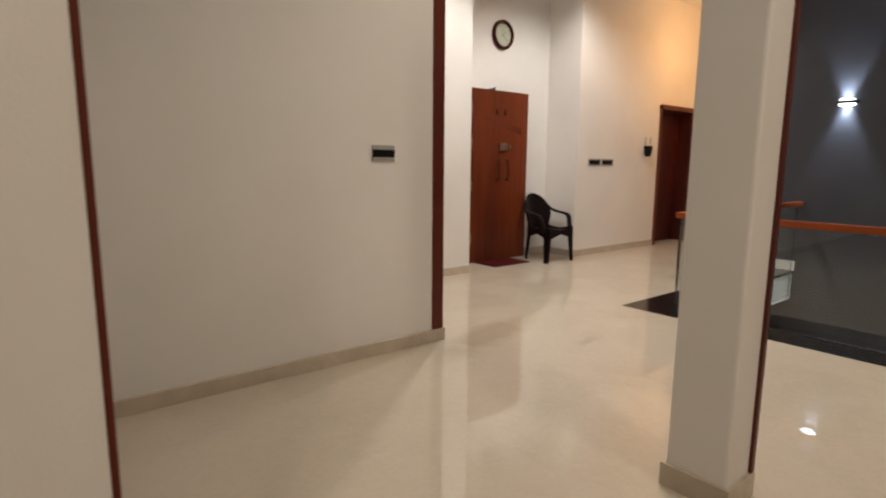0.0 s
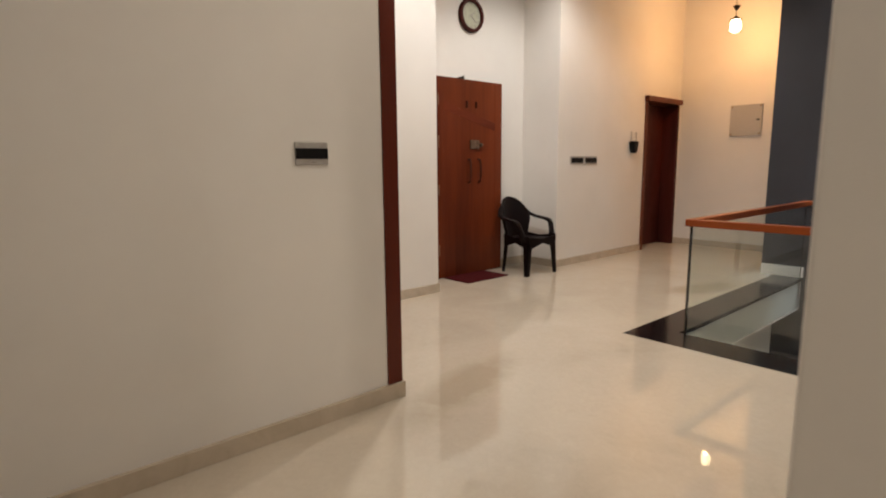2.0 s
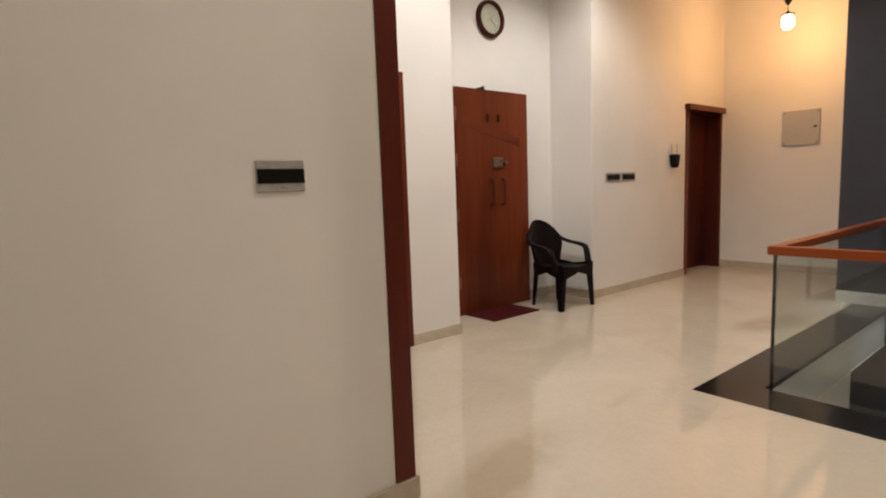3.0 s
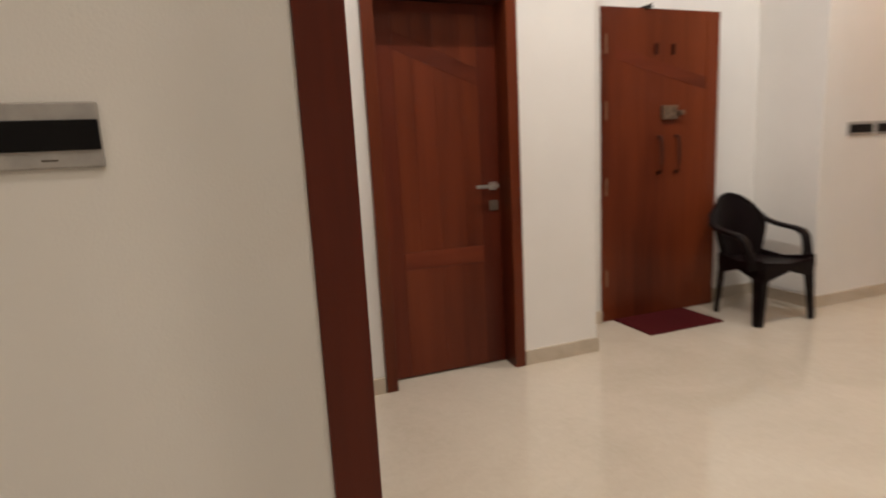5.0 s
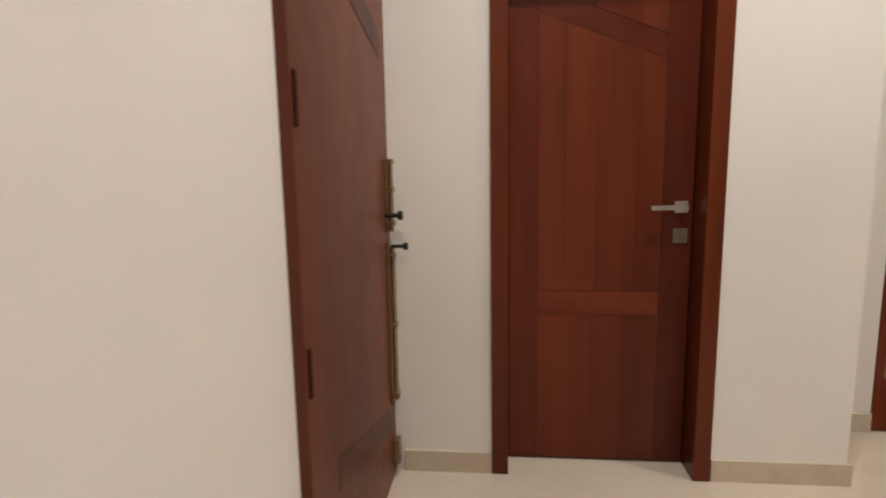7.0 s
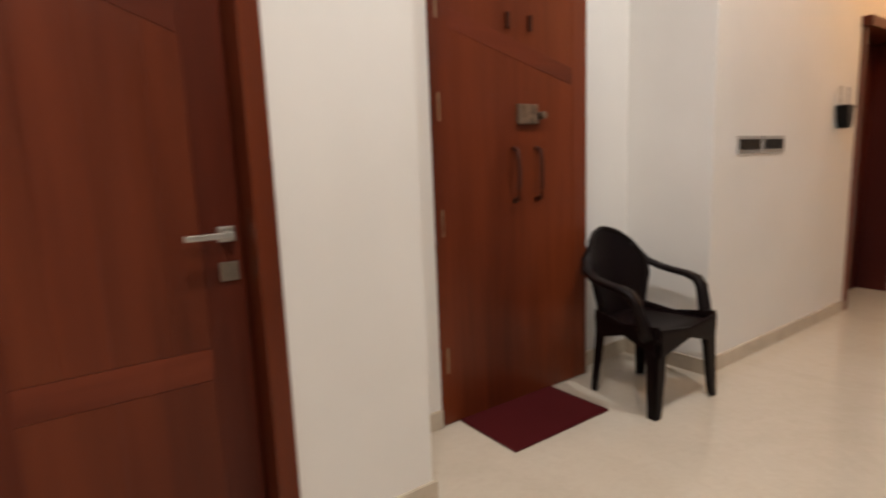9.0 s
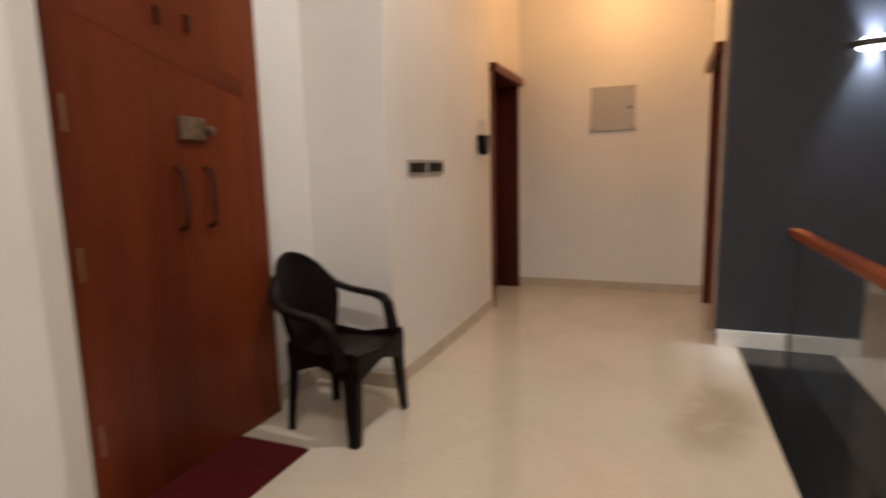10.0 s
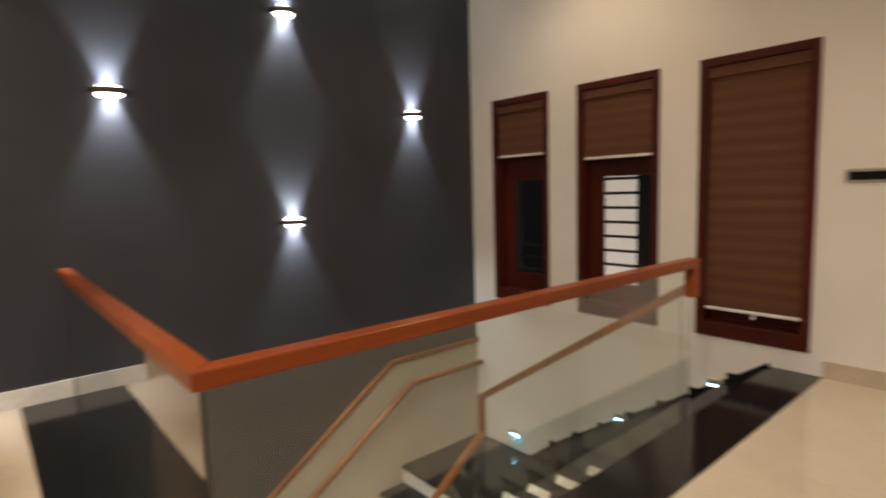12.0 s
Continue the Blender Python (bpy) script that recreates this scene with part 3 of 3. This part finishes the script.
# these outside walls emit their own brightness; no lamp shines on them
setting("backdrop_neighbour_wall", boxes((7.0, 7.1, -1.5, 2.82, -2, 4), (6.6, 6.7, 2.75, 4.6, -2, 0.22)), OUTSIDE, "pale neighbouring wall outside the window, glowing in place of lamplight", "backdrop")

# ---- stairs ----
GOING, RISE = 0.26, 0.170
st = thing("staircase", "black granite stairs with white risers turning at a landing", "stairs", (4.72, 0.41, LOW), kind="structure")
SX = 4.72
for k in range(1, 8):
    y = EY + GOING * (k - 1)
    z = -RISE * k
    part("tread", boxes((SX - 0.012, 5.64, y - 0.0, y + GOING + 0.02, z - 0.028, z), bevel=0.004), GRANITE, st, "polished black granite tread")
    part("riser", boxes((SX + 0.06, 5.64, y - 0.02 if k > 1 else y, y, z, z + RISE - 0.028)), WHITEPL, st, "white riser")
    part("step_cheek", boxes((SX + 0.003, SX + 0.05, y, y + GOING, z - RISE - 0.03, z - 0.028)), GRANITE, st, "black granite end of the step")
    bm = bmesh.new()
    prism(bm, [(y + 0.045, z - 0.115), (y + 0.235, z - 0.115), (y + 0.262, z - 0.19), (y + 0.075, z - 0.19)], "x", SX - 0.002, SX + 0.02, 0.002)
    part("step_side", bm, WHITEPL, st, "white side of the step")
LZ = -RISE * 8
LY = EY + GOING * 7
part("landing_slab", boxes((4.62, 5.64, LY, 3.18, LZ - 0.03, LZ), bevel=0.004), GRANITE, st, "polished black granite half landing")
part("landing_base", boxes((4.67, 5.64, LY, 3.178, LZ - 0.2, LZ - 0.03)), WHITEPL, st)
for k in range(1, 9):
    x = 4.64 - GOING * (k - 1)
    z = LZ - RISE * k
    part("riser", boxes((x, x + 0.02, 2.2, 3.18, z, z + RISE - 0.03)), WHITEPL, st, "white riser")
    part("tread", boxes((x - GOING - 0.02, x, 2.2, 3.18, z - 0.03, z), bevel=0.004), GRANITE, st, "polished black granite tread")
    part("step_side", boxes((x - GOING, x, 2.2, 2.22, z - 0.2, z - 0.03)), WHITEPL, st)
bm = bmesh.new()
prism(bm, [(EY, -0.22), (LY, LZ - 0.05), (LY, LZ - 0.30), (EY, -0.47)], "x", SX + 0.005, 5.64)
part("stringer", bm, GRANITE, st, "black granite stair stringer")
# stepped black skirting on the window wall
for k in range(1, 8):
    y = EY + GOING * (k - 1)
    part("step_skirting", boxes((5.625, 5.64, y + 0.001, y + GOING, -RISE * k, -RISE * k + 0.07)), GRANITE, st)
bm = bmesh.new()
prism(bm, [(EY, -RISE), (EY, 0.03), (LY, LZ + RISE + 0.03), (LY, LZ + 0.02), (LY - GOING, LZ + RISE + 0.0)], "x", 5.627, 5.64)
part("slope_skirting", bm, GRANITE, st)
# pale dado under the sloping trim on the feature wall
bm = bmesh.new()
prism(bm, [(5.64, -0.353), (4.55, -0.353), (2.2, -1.951), (2.2, LOW), (5.64, LOW)], "y", 3.172, 3.18)
setting("dado", bm, DADO, "pale painted dado beside the lower stairs", "wall")
bm = bmesh.new()
sweep(bm, [(5.64, 3.16, -0.343), (4.55, 3.16, -0.343), (2.2, 3.16, -1.941)], 0.014, 0.026, 8, 6)
setting("trim_dado", bm, RAILD, "sloping brown wooden dado trim", "trim")
hr = thing("wall_handrail", "brown wooden handrail fixed along the stair wall", "handrail", (5.0, 3.1, -0.67))
bm = bmesh.new()
sweep(bm, [(5.63, 3.10, -0.565), (4.74, 3.10, -0.565), (4.66, 3.10, -0.605), (2.3, 3.10, -2.186)], 0.024, 0.024, 10, 3)
part("rail", bm, RAILD, hr, "", True)
for bx, bz in ((5.3, -0.58), (4.85, -0.58), (3.7, -1.262), (2.9, -1.80)):
    bm = bmesh.new()
    sweep(bm, [(bx, 3.175, bz - 0.05), (bx, 3.13, bz - 0.05), (bx, 3.10, bz - 0.01)], 0.007, 0.007)
    part("bracket", bm, STEEL, hr)


def step_light(y, z, wall):
    s = thing("step_light", "small blue-white step light set in the stair wall", "step light", (5.64, y, z), "stair step lights")
    if wall == "east":
        part("housing", boxes((5.618, 5.64, y - 0.055, y + 0.055, z - 0.005, z + 0.035), bevel=0.004), STEEL, s)
        part("lens", boxes((5.612, 5.634, y - 0.045, y + 0.045, z - 0.012, z - 0.004)), STEPL, s, "glowing blue-white slot")
    else:
        part("housing", boxes((y - 0.055, y + 0.055, 3.15, 3.171, z - 0.005, z + 0.035), bevel=0.004), STEEL, s)
        part("lens", boxes((y - 0.045, y + 0.045, 3.146, 3.168, z - 0.012, z - 0.004)), STEPL, s, "glowing blue-white slot")


step_light(0.746, -0.205, "east")
step_light(1.487, -0.685, "east")
step_light(2.644, -1.195, "east")
step_light(4.0, -1.56, "north")

# ---- railing ----
ra = thing("glass_railing", "frameless glass railing with orange-brown wooden handrail", "railing", (2.157, 0.495, 0))
RZ0, RZ1 = 0.760, 0.810
GX, GY = 2.157, 0.495
HW = 0.034
RE = 3.15
bm = bmesh.new()
prism(bm, [(GX - HW, GY - HW), (GX - HW, RE), (GX + HW, RE), (GX + HW, GY + HW)], "z", RZ0, RZ1, 0.005)
part("handrail", bm, RAILY, ra)
bm = bmesh.new()
prism(bm, [(GX - HW, GY - HW), (4.72, GY - HW), (4.72, GY + HW), (GX + HW, GY + HW)], "z", RZ0, RZ1, 0.005)
part("handrail", bm, RAILX, ra)
part("end_grain", boxes((GX - HW + 0.0015, GX + HW - 0.0015, RE - 0.0005, RE + 0.0025, RZ0 + 0.001, RZ1 - 0.001)), ENDGRAIN, ra, "pale end grain")
part("handrail_drop", boxes((4.66, 4.72, GY - HW + 0.001, GY + HW - 0.001, 0.60, RZ0), bevel=0.005), RAILX, ra)
part("glass_panel", boxes((GX - 0.006, GX + 0.006, GY + 0.01, 3.06, -0.30, RZ0), bevel=0.0015), GLASS, ra).visible_shadow = False
part("glass_panel", boxes((GX - 0.006, 4.68, GY - 0.006, GY + 0.006, -0.30, RZ0), bevel=0.0015), GLASS, ra).visible_shadow = False
part("glass_edge", boxes((GX - 0.008, GX + 0.008, 3.06, 3.064, -0.30, RZ0)), IRON, ra, "dark polished glass edge")
part("glass_edge", boxes((GX - 0.008, GX - 0.004, GY - 0.008, GY + 0.008, -0.30, RZ0)), IRON, ra, "dark polished glass edge")
# sloping rails of the two flights
sr = thing("stair_railing", "glass stair railing with sloping brown wooden handrails", "railing", (4.70, 1.3, -0.7))
bm = bmesh.new()
sweep(bm, [(4.71, 0.55, 0.63), (4.71, 2.16, -0.43)], 0.025, 0.025, 8, 5)
part("handrail", bm, RAILD, sr)
part("newel", boxes((4.685, 4.735, 2.14, 2.19, -0.76, -0.42), bevel=0.006), RAILD, sr)
bm = bmesh.new()
sweep(bm, [(4.72, 2.165, -0.72), (2.4, 2.165, -2.30)], 0.025, 0.025, 8, 5)
part("handrail", bm, RAILD, sr)
bm = bmesh.new()
prism(bm, [(0.56, 0.60), (2.14, -0.44), (2.14, -1.36), (0.56, -0.25)], "x", 4.704, 4.714)
part("glass_panel", bm, GLASS, sr).visible_shadow = False
bm = bmesh.new()
prism(bm, [(4.68, -0.74), (2.4, -2.30), (2.4, -2.9), (4.46, -1.45), (4.68, -1.40)], "y", 2.16, 2.17)
part("glass_panel", bm, GLASS, sr).visible_shadow = False


# ---- wall lamps on the feature wall ----
def wall_lamp(x, z):
    lamp = thing("wall_lamp", "slim bronze up-and-down wall lamp shining cool white", "wall lamp", (x, 3.18, z), "up-and-down wall lamps")
    n = 14
    arc = [(math.cos(math.pi * i / n), math.sin(math.pi * i / n)) for i in range(n + 1)]
    bm = bmesh.new()
    for (c0, s0), (c1, s1) in zip(arc, arc[1:]):
        ring = [[bm.verts.new((x + r * c, 3.18 - r * q, z + h)) for r, h in ((0.096, -0.019), (0.096, 0.019), (0.083, 0.019), (0.083, -0.019))] for c, q in ((c0, s0), (c1, s1))]
        for k in range(4):
            bm.faces.new((ring[0][k], ring[0][(k + 1) % 4], ring[1][(k + 1) % 4], ring[1][k]))
    bmesh.ops.remove_doubles(bm, verts=bm.verts[:], dist=0.0005)
    bmesh.ops.recalc_face_normals(bm, faces=bm.faces[:])
    bmesh.ops.bevel(bm, geom=[e for e in bm.edges if abs(e.verts[0].co.z - e.verts[1].co.z) < 1e-6], offset=0.003, segments=2, affect="EDGES")
    part("body", bm, LAMPB, lamp, "dull bronze half-round body")
    # lenses bulge and glow to stand in for blown-out glare on the wall
    for s in (1, -1):
        bm = bmesh.new()
        rows = []
        for r, h in ((0.0825, 0.012), (0.072, 0.026), (0.050, 0.037), (0.026, 0.043)):
            rows.append([bm.verts.new((x + r * c, 3.1785 - r * q, z + s * h)) for c, q in arc])
        tip = bm.verts.new((x, 3.1785, z + s * 0.045))
        for a, b in zip(rows, rows[1:]):
            for i in range(n):
                bm.faces.new((a[i], a[i + 1], b[i + 1], b[i]))
        for i in range(n):
            bm.faces.new((rows[-1][i], rows[-1][i + 1], tip))
        bmesh.ops.recalc_face_normals(bm, faces=bm.faces[:])
        part("lens", bm, LENS, lamp, "glowing cool white lens, domed to stand for the glare on the wall", True).visible_shadow = False
        spot("wall_lamp_beam", (x, 3.152, z - s * 0.03), (x, 3.156, z + s * 1.0), 118.0, COOL, 62, 0.75, 0.03)


for lx, lz in ((2.49, 1.892), (3.69, 2.588), (3.68, 0.998), (4.892, 1.898)):
    wall_lamp(lx, lz)

# ---- hanging lantern on its wooden block ----
LX, LYY = 0.985, 4.0
setting("ceiling_block", boxes((LX - 0.17, LX + 0.17, LYY - 0.17, LYY + 0.17, 3.24, CEIL), bevel=0.006), RAILX, "square wooden block under the ceiling", "ceiling block")
lt = thing("hanging_lantern", "small dark metal lantern with glowing warm glass", "pendant lamp", (LX, LYY, 3.24))
bm = bmesh.new()
cyl(bm, 0.004, 0.004, 0.27, pose(LX, LYY, 3.105), 8)
cyl(bm, 0.012, 0.045, 0.05, pose(LX, LYY, 3.060), 16)
part("stem", bm, IRON, lt)
bm = bmesh.new()
cyl(bm, 0.058, 0.014, 0.075, pose(LX, LYY, 2.930), 16)
cyl(bm, 0.067, 0.061, 0.014, pose(LX, LYY, 2.930), 16)
part("cap", bm, IRON, lt, "dark metal cap")
bm = bmesh.new()
prof = [(0.048, 2.923), (0.062, 2.890), (0.064, 2.805), (0.054, 2.805), (0.035, 2.780), (0.0, 2.775)]
rings = [[bm.verts.new((LX + r * math.cos(a * math.pi / 10), LYY + r * math.sin(a * math.pi / 10), z)) for a in range(20)] for r, z in prof[:-1]]
tip = bm.verts.new((LX, LYY, prof[-1][1]))
for r0, r1 in zip(rings, rings[1:]):
    for k in range(20):
        bm.faces.new((r0[k], r0[(k + 1) % 20], r1[(k + 1) % 20], r1[k]))
for k in range(20):
    bm.faces.new((rings[-1][k], rings[-1][(k + 1) % 20], tip))
sh = part("glass_shade", bm, SHADE, lt, "glowing warm glass", True)
sh.visible_shadow = False
for k in range(4):
    a = math.pi / 4 + k * math.pi / 2
    bm = bmesh.new()
    bmesh.ops.create_icosphere(bm, subdivisions=1, radius=0.013, matrix=pose(LX + 0.058 * math.cos(a), LYY + 0.058 * math.sin(a), 2.787))
    sweep(bm, [(LX + 0.067 * math.cos(a), LYY + 0.067 * math.sin(a), 2.930), (LX + 0.070 * math.cos(a), LYY + 0.070 * math.sin(a), 2.805), (LX + 0.060 * math.cos(a), LYY + 0.060 * math.sin(a), 2.795)], 0.004, 0.004, 6)
    part("rib", bm, IRON, lt)
d = bpy.data.lights.new("lantern_bulb", "POINT")
d.energy, d.color, d.shadow_soft_size = 31, (1.0, 0.50, 0.185), 0.04
new("lantern_bulb", d).location = (LX, LYY, 2.805)


# ---- small fixtures ----
def switch_plate(axis, at, a0, a1, z0, z1, wide, n, label):
    """A plate on a wall; axis 'x+' or 'x-': the way it faces."""
    s = 1 if axis == "x+" else -1
    p = thing("switch_plate", label, "switch", (at, (a0 + a1) / 2, z0), "wall switches")
    def slab(y0, y1, q0, q1, d0, d1, bev):
        return boxes((min(at + s * d0, at + s * d1), max(at + s * d0, at + s * d1), y0, y1, q0, q1), bevel=bev)
    part("plate", slab(a0, a1, z0, z1, 0.0, 0.009, 0.003), GREYPL, p, "grey plate")
    m = (z1 - z0) * wide
    e = 0.016 if wide < 0.25 else 0.0012
    step = (a1 - a0 - 2 * e) / n
    for i in range(n):
        part("rocker", slab(a0 + e + i * step + 0.0003, a0 + e + (i + 1) * step - 0.0003, z0 + m, z1 - m, 0.006, 0.013, 0.002), BLACKPL, p, "black rocker")
    return p


plate = switch_plate("x+", 1.66, -2.248, -2.09, 1.206, 1.304, 0.27, 1, "grey plate with a band of black switches on the wall")
part("maker_mark", boxes((1.668, 1.6697, -2.172, -2.150, 1.217, 1.2195)), LAMPB, plate, "small dark printed bar")
switch_plate("x+", 0.0, 2.058, 2.322, 1.196, 1.29, 0.2, 6, "grey framed plate of black switches beside its twin")
switch_plate("x+", 0.0, 2.340, 2.605, 1.196, 1.29, 0.2, 6, "grey framed plate of black switches beside its twin")
switch_plate("x-", 5.64, -0.24, 0.05, 1.185, 1.265, 0.2, 6, "grey framed plate of black switches beside the window")

# cup-like holder with two prongs
h = thing("wall_holder", "black cup-shaped wall holder with two upright prongs", "wall holder", (0, 3.41, 1.34))
bm = bmesh.new()
prism(bm, [(3.34, 1.49), (3.365, 1.37), (3.39, 1.335), (3.43, 1.335), (3.455, 1.37), (3.48, 1.49)], "x", 0.0, 0.075, 0.012)
part("cup", bm, BLACKPL, h)
for py in (3.348, 3.472):
    bm = bmesh.new()
    sweep(bm, [(0.03, py, 1.48), (0.03, py, 1.61)], 0.006, 0.006)
    part("prong", bm, GREYPL, h)
part("back_plate", boxes((0.0, 0.008, 3.36, 3.46, 1.47, 1.56), bevel=0.002), WHITEPL, h)

# distribution panel on the end wall
pn = thing("distribution_panel", "pale grey square distribution panel with corner studs", "electrical panel", (0.905, 4.75, 1.55))
part("door_sheet", boxes((0.713, 1.118, 4.728, 4.75, 1.558, 1.968), bevel=0.003), PANELG, pn)
for px in (0.736, 1.095):
    for pz in (1.581, 1.945):
        bm = bmesh.new()
        cyl(bm, 0.014, 0.014, 0.012, pose(px, 4.723, pz, 90, 0, 0), 14)
        part("stud", bm, BRASS, pn)
part("lock", boxes((1.052, 1.089, 4.720, 4.729, 1.755, 1.775), bevel=0.002), IRON, pn, "dark lock")

# clock
ck = thing("wall_clock", "round wall clock with dark wooden rim and cream dial", "clock", (-0.52, 0.935, 2.765))
bm = bmesh.new()
n, R0, R1 = 48, 0.135, 0.172
sec = [(R0, -0.519), (R0, -0.485), (R0 + 0.012, -0.470), (R1 - 0.006, -0.476), (R1, -0.490), (R1, -0.519)]
rg = [[bm.verts.new((x, 0.935 + r * math.cos(2 * math.pi * k / n), 2.765 + r * math.sin(2 * math.pi * k / n))) for r, x in sec] for k in range(n)]
for k in range(n):
    a, b = rg[k], rg[(k + 1) % n]
    for j in range(len(sec)):
        bm.faces.new((a[j], b[j], b[(j + 1) % len(sec)], a[(j + 1) % len(sec)]))
bmesh.ops.recalc_face_normals(bm, faces=bm.faces[:])
part("rim", bm, FRAME, ck, "dark wooden rim", True)
bm = bmesh.new()
cyl(bm, 0.137, 0.137, 0.012, pose(-0.508, 0.935, 2.765, 0, 90, 0), 48)
dial = part("dial", bm, DIAL, ck, "cream dial")
for k in range(12):
    a = math.pi * k / 6
    c = Vector((-0.5, 0.935 + 0.115 * math.sin(a), 2.765 + 0.115 * math.cos(a)))
    bm = bmesh.new()
    box(bm, -0.002, 0.002, -0.004, 0.004, -0.012, 0.012)
    bmesh.ops.transform(bm, matrix=Matrix.Translation(c) @ Matrix.Rotation(-a, 4, "X"), verts=bm.verts[:])
    part("hour_mark", bm, GREYPL, dial)
for ln, a, wd in ((0.07, 0.9, 0.005), (0.10, 2.3, 0.004)):
    bm = bmesh.new()
    box(bm, -0.0015, 0.0015, -wd, wd, -0.015, ln)
    bmesh.ops.transform(bm, matrix=Matrix.Translation((-0.499, 0.935, 2.765)) @ Matrix.Rotation(-a, 4, "X"), verts=bm.verts[:])
    part("clock_hand", bm, GREYPL, dial)

# door mat
mt = bmesh.new()
box(mt, -0.434, -0.058, 0.456, 1.062, 0.0, 0.011, 0.004)
tagged(new("door_mat", mesh_of("door_mat", mt, MAT)), "maroon rectangular door mat on the marble floor", "mat")


# ---- plastic armchair ----
def chair(at, turn):
    """Faces +x before it is turned; the origin is on the floor under the seat's middle."""
    c = thing("plastic_armchair", "dark brown-black moulded plastic armchair beside the door", "chair", (0, 0, 0))
    # seat
    bm = bmesh.new()
    nx, ny = 10, 10
    g = []
    for i in range(nx + 1):
        row = []
        for j in range(ny + 1):
            u, v = i / nx, j / ny * 2 - 1
            x = -0.20 + 0.42 * u
            half = 0.178 + 0.046 * u
            z = 0.392 - 0.022 * (1 - v * v) * (1 - (2 * u - 1) ** 2) + 0.012 * u - 0.03 * max(0, u - 0.88) / 0.12
            row.append(bm.verts.new((x, v * half, z)))
        g.append(row)
    for i in range(nx):
        for j in range(ny):
            bm.faces.new((g[i][j], g[i + 1][j], g[i + 1][j + 1], g[i][j + 1]))
    seat = part("seat", bm, CHAIRPL, c, "", True)
    md = seat.modifiers.new("thick", "SOLIDIFY")
    md.thickness, md.offset = 0.022, -1
    # apron under the seat's rim
    bm = bmesh.new()
    for yy in (-1, 1):
        sweep(bm, [(-0.19, yy * 0.172, 0.360), (0.0, yy * 0.196, 0.376), (0.205, yy * 0.222, 0.366)], 0.011, [0.075, 0.03, 0.075], 8, 5)
    sweep(bm, [(0.212, -0.21, 0.358), (0.216, 0, 0.376), (0.212, 0.21, 0.358)], 0.011, [0.07, 0.026, 0.07], 8, 5)
    part("apron", bm, CHAIRPL, c)
    def shield(u):
        wide = 0.150 + 0.056 * min(1, u / 0.48) ** 1.3
        return wide * math.sqrt(max(0.0, 1 - ((u - 0.48) / 0.522) ** 2.1)) if u > 0.48 else wide
    # back: a dished shield, narrow at the waist, round at the top, with slots left open
    bm = bmesh.new()
    nu, nv = 30, 14
    g = []
    for i in range(nu + 1):
        u = i / nu
        z = 0.345 + 0.475 * u
        half = shield(u)
        row = []
        for j in range(nv + 1):
            v = j / nv * 2 - 1
            x = -0.195 - 0.085 * u - 0.03 * u * u + 0.07 * (v * half / 0.21) ** 2
            row.append(bm.verts.new((x, v * half, z)))
        g.append(row)
    for i in range(nu):
        for j in range(nv):
            bm.faces.new((g[i][j], g[i][j + 1], g[i + 1][j + 1], g[i + 1][j]))
    back = part("backrest", bm, CHAIRPL, c, "", True)
    md = back.modifiers.new("thick", "SOLIDIFY")
    md.thickness, md.offset = 0.016, 0
    bm = bmesh.new()
    rim = []
    for i in range(nu + 1):
        u = i / nu
        half = shield(u)
        rim.append((-0.195 - 0.085 * u - 0.03 * u * u + 0.07 * (half / 0.21) ** 2, half, 0.345 + 0.475 * u))
    loop = [(x, -y, z) for x, y, z in rim] + [(x, y, z) for x, y, z in rim[::-1]]
    sweep(bm, loop, 0.014, 0.018, 8)
    part("back_rim", bm, CHAIRPL, c, "", True)
    # arms run from the back's shoulders down to the front legs
    for s in (-1, 1):
        bm = bmesh.new()
        path = [(-0.252, s * 0.150, 0.738), (-0.240, s * 0.196, 0.690), (-0.200, s * 0.236, 0.638), (-0.125, s * 0.256, 0.610), (-0.04, s * 0.262, 0.598), (0.030, s * 0.263, 0.590),
                (0.082, s * 0.261, 0.574), (0.110, s * 0.257, 0.540), (0.124, s * 0.250, 0.490), (0.142, s * 0.239, 0.430), (0.162, s * 0.226, 0.370)]
        sweep(bm, path, [0.018, 0.024, 0.027, 0.029, 0.030, 0.030, 0.029, 0.028, 0.028, 0.030, 0.032], [0.024, 0.022, 0.017, 0.015, 0.015, 0.016, 0.020, 0.024, 0.026, 0.030, 0.034], 12, 3.2)
        part("armrest", bm, CHAIRPL, c, "", True)
    # legs: tapered angle sections
    for sx, sy in ((1, 1), (1, -1), (-1, 1), (-1, -1)):
        bm = bmesh.new()
        tx, ty = sx * 0.19 + 0.01, sy * (0.212 if sx > 0 else 0.166)
        fx, fy = (0.212 if sx > 0 else -0.20), sy * (0.236 if sx > 0 else 0.190)
        wide = 0.036 if sx > 0 else 0.027
        for dx, dy in ((wide, 0.009), (0.009, wide)):
            lo_, hi_ = [], []
            for ax, ay in ((-1, -1), (1, -1), (1, 1), (-1, 1)):
                ox, oy = (-sx * (dx - 0.009)), (-sy * (dy - 0.009))
                hi_.append(bm.verts.new((tx + ox + ax * dx, ty + oy + ay * dy, 0.388)))
                lo_.append(bm.verts.new((fx + (ox + ax * dx) * 0.62, fy + (oy + ay * dy) * 0.62, 0.0)))
            bm.faces.new(lo_[::-1])
            bm.faces.new(hi_)
            for k in range(4):
                bm.faces.new((lo_[k], lo_[(k + 1) % 4], hi_[(k + 1) % 4], hi_[k]))
        bmesh.ops.recalc_face_normals(bm, faces=bm.faces[:])
        part("leg", bm, CHAIRPL, c)
    c.matrix_world = pose(*at, 0, 0, turn)
    return c


chair((-0.06, 1.385, 0), -3)
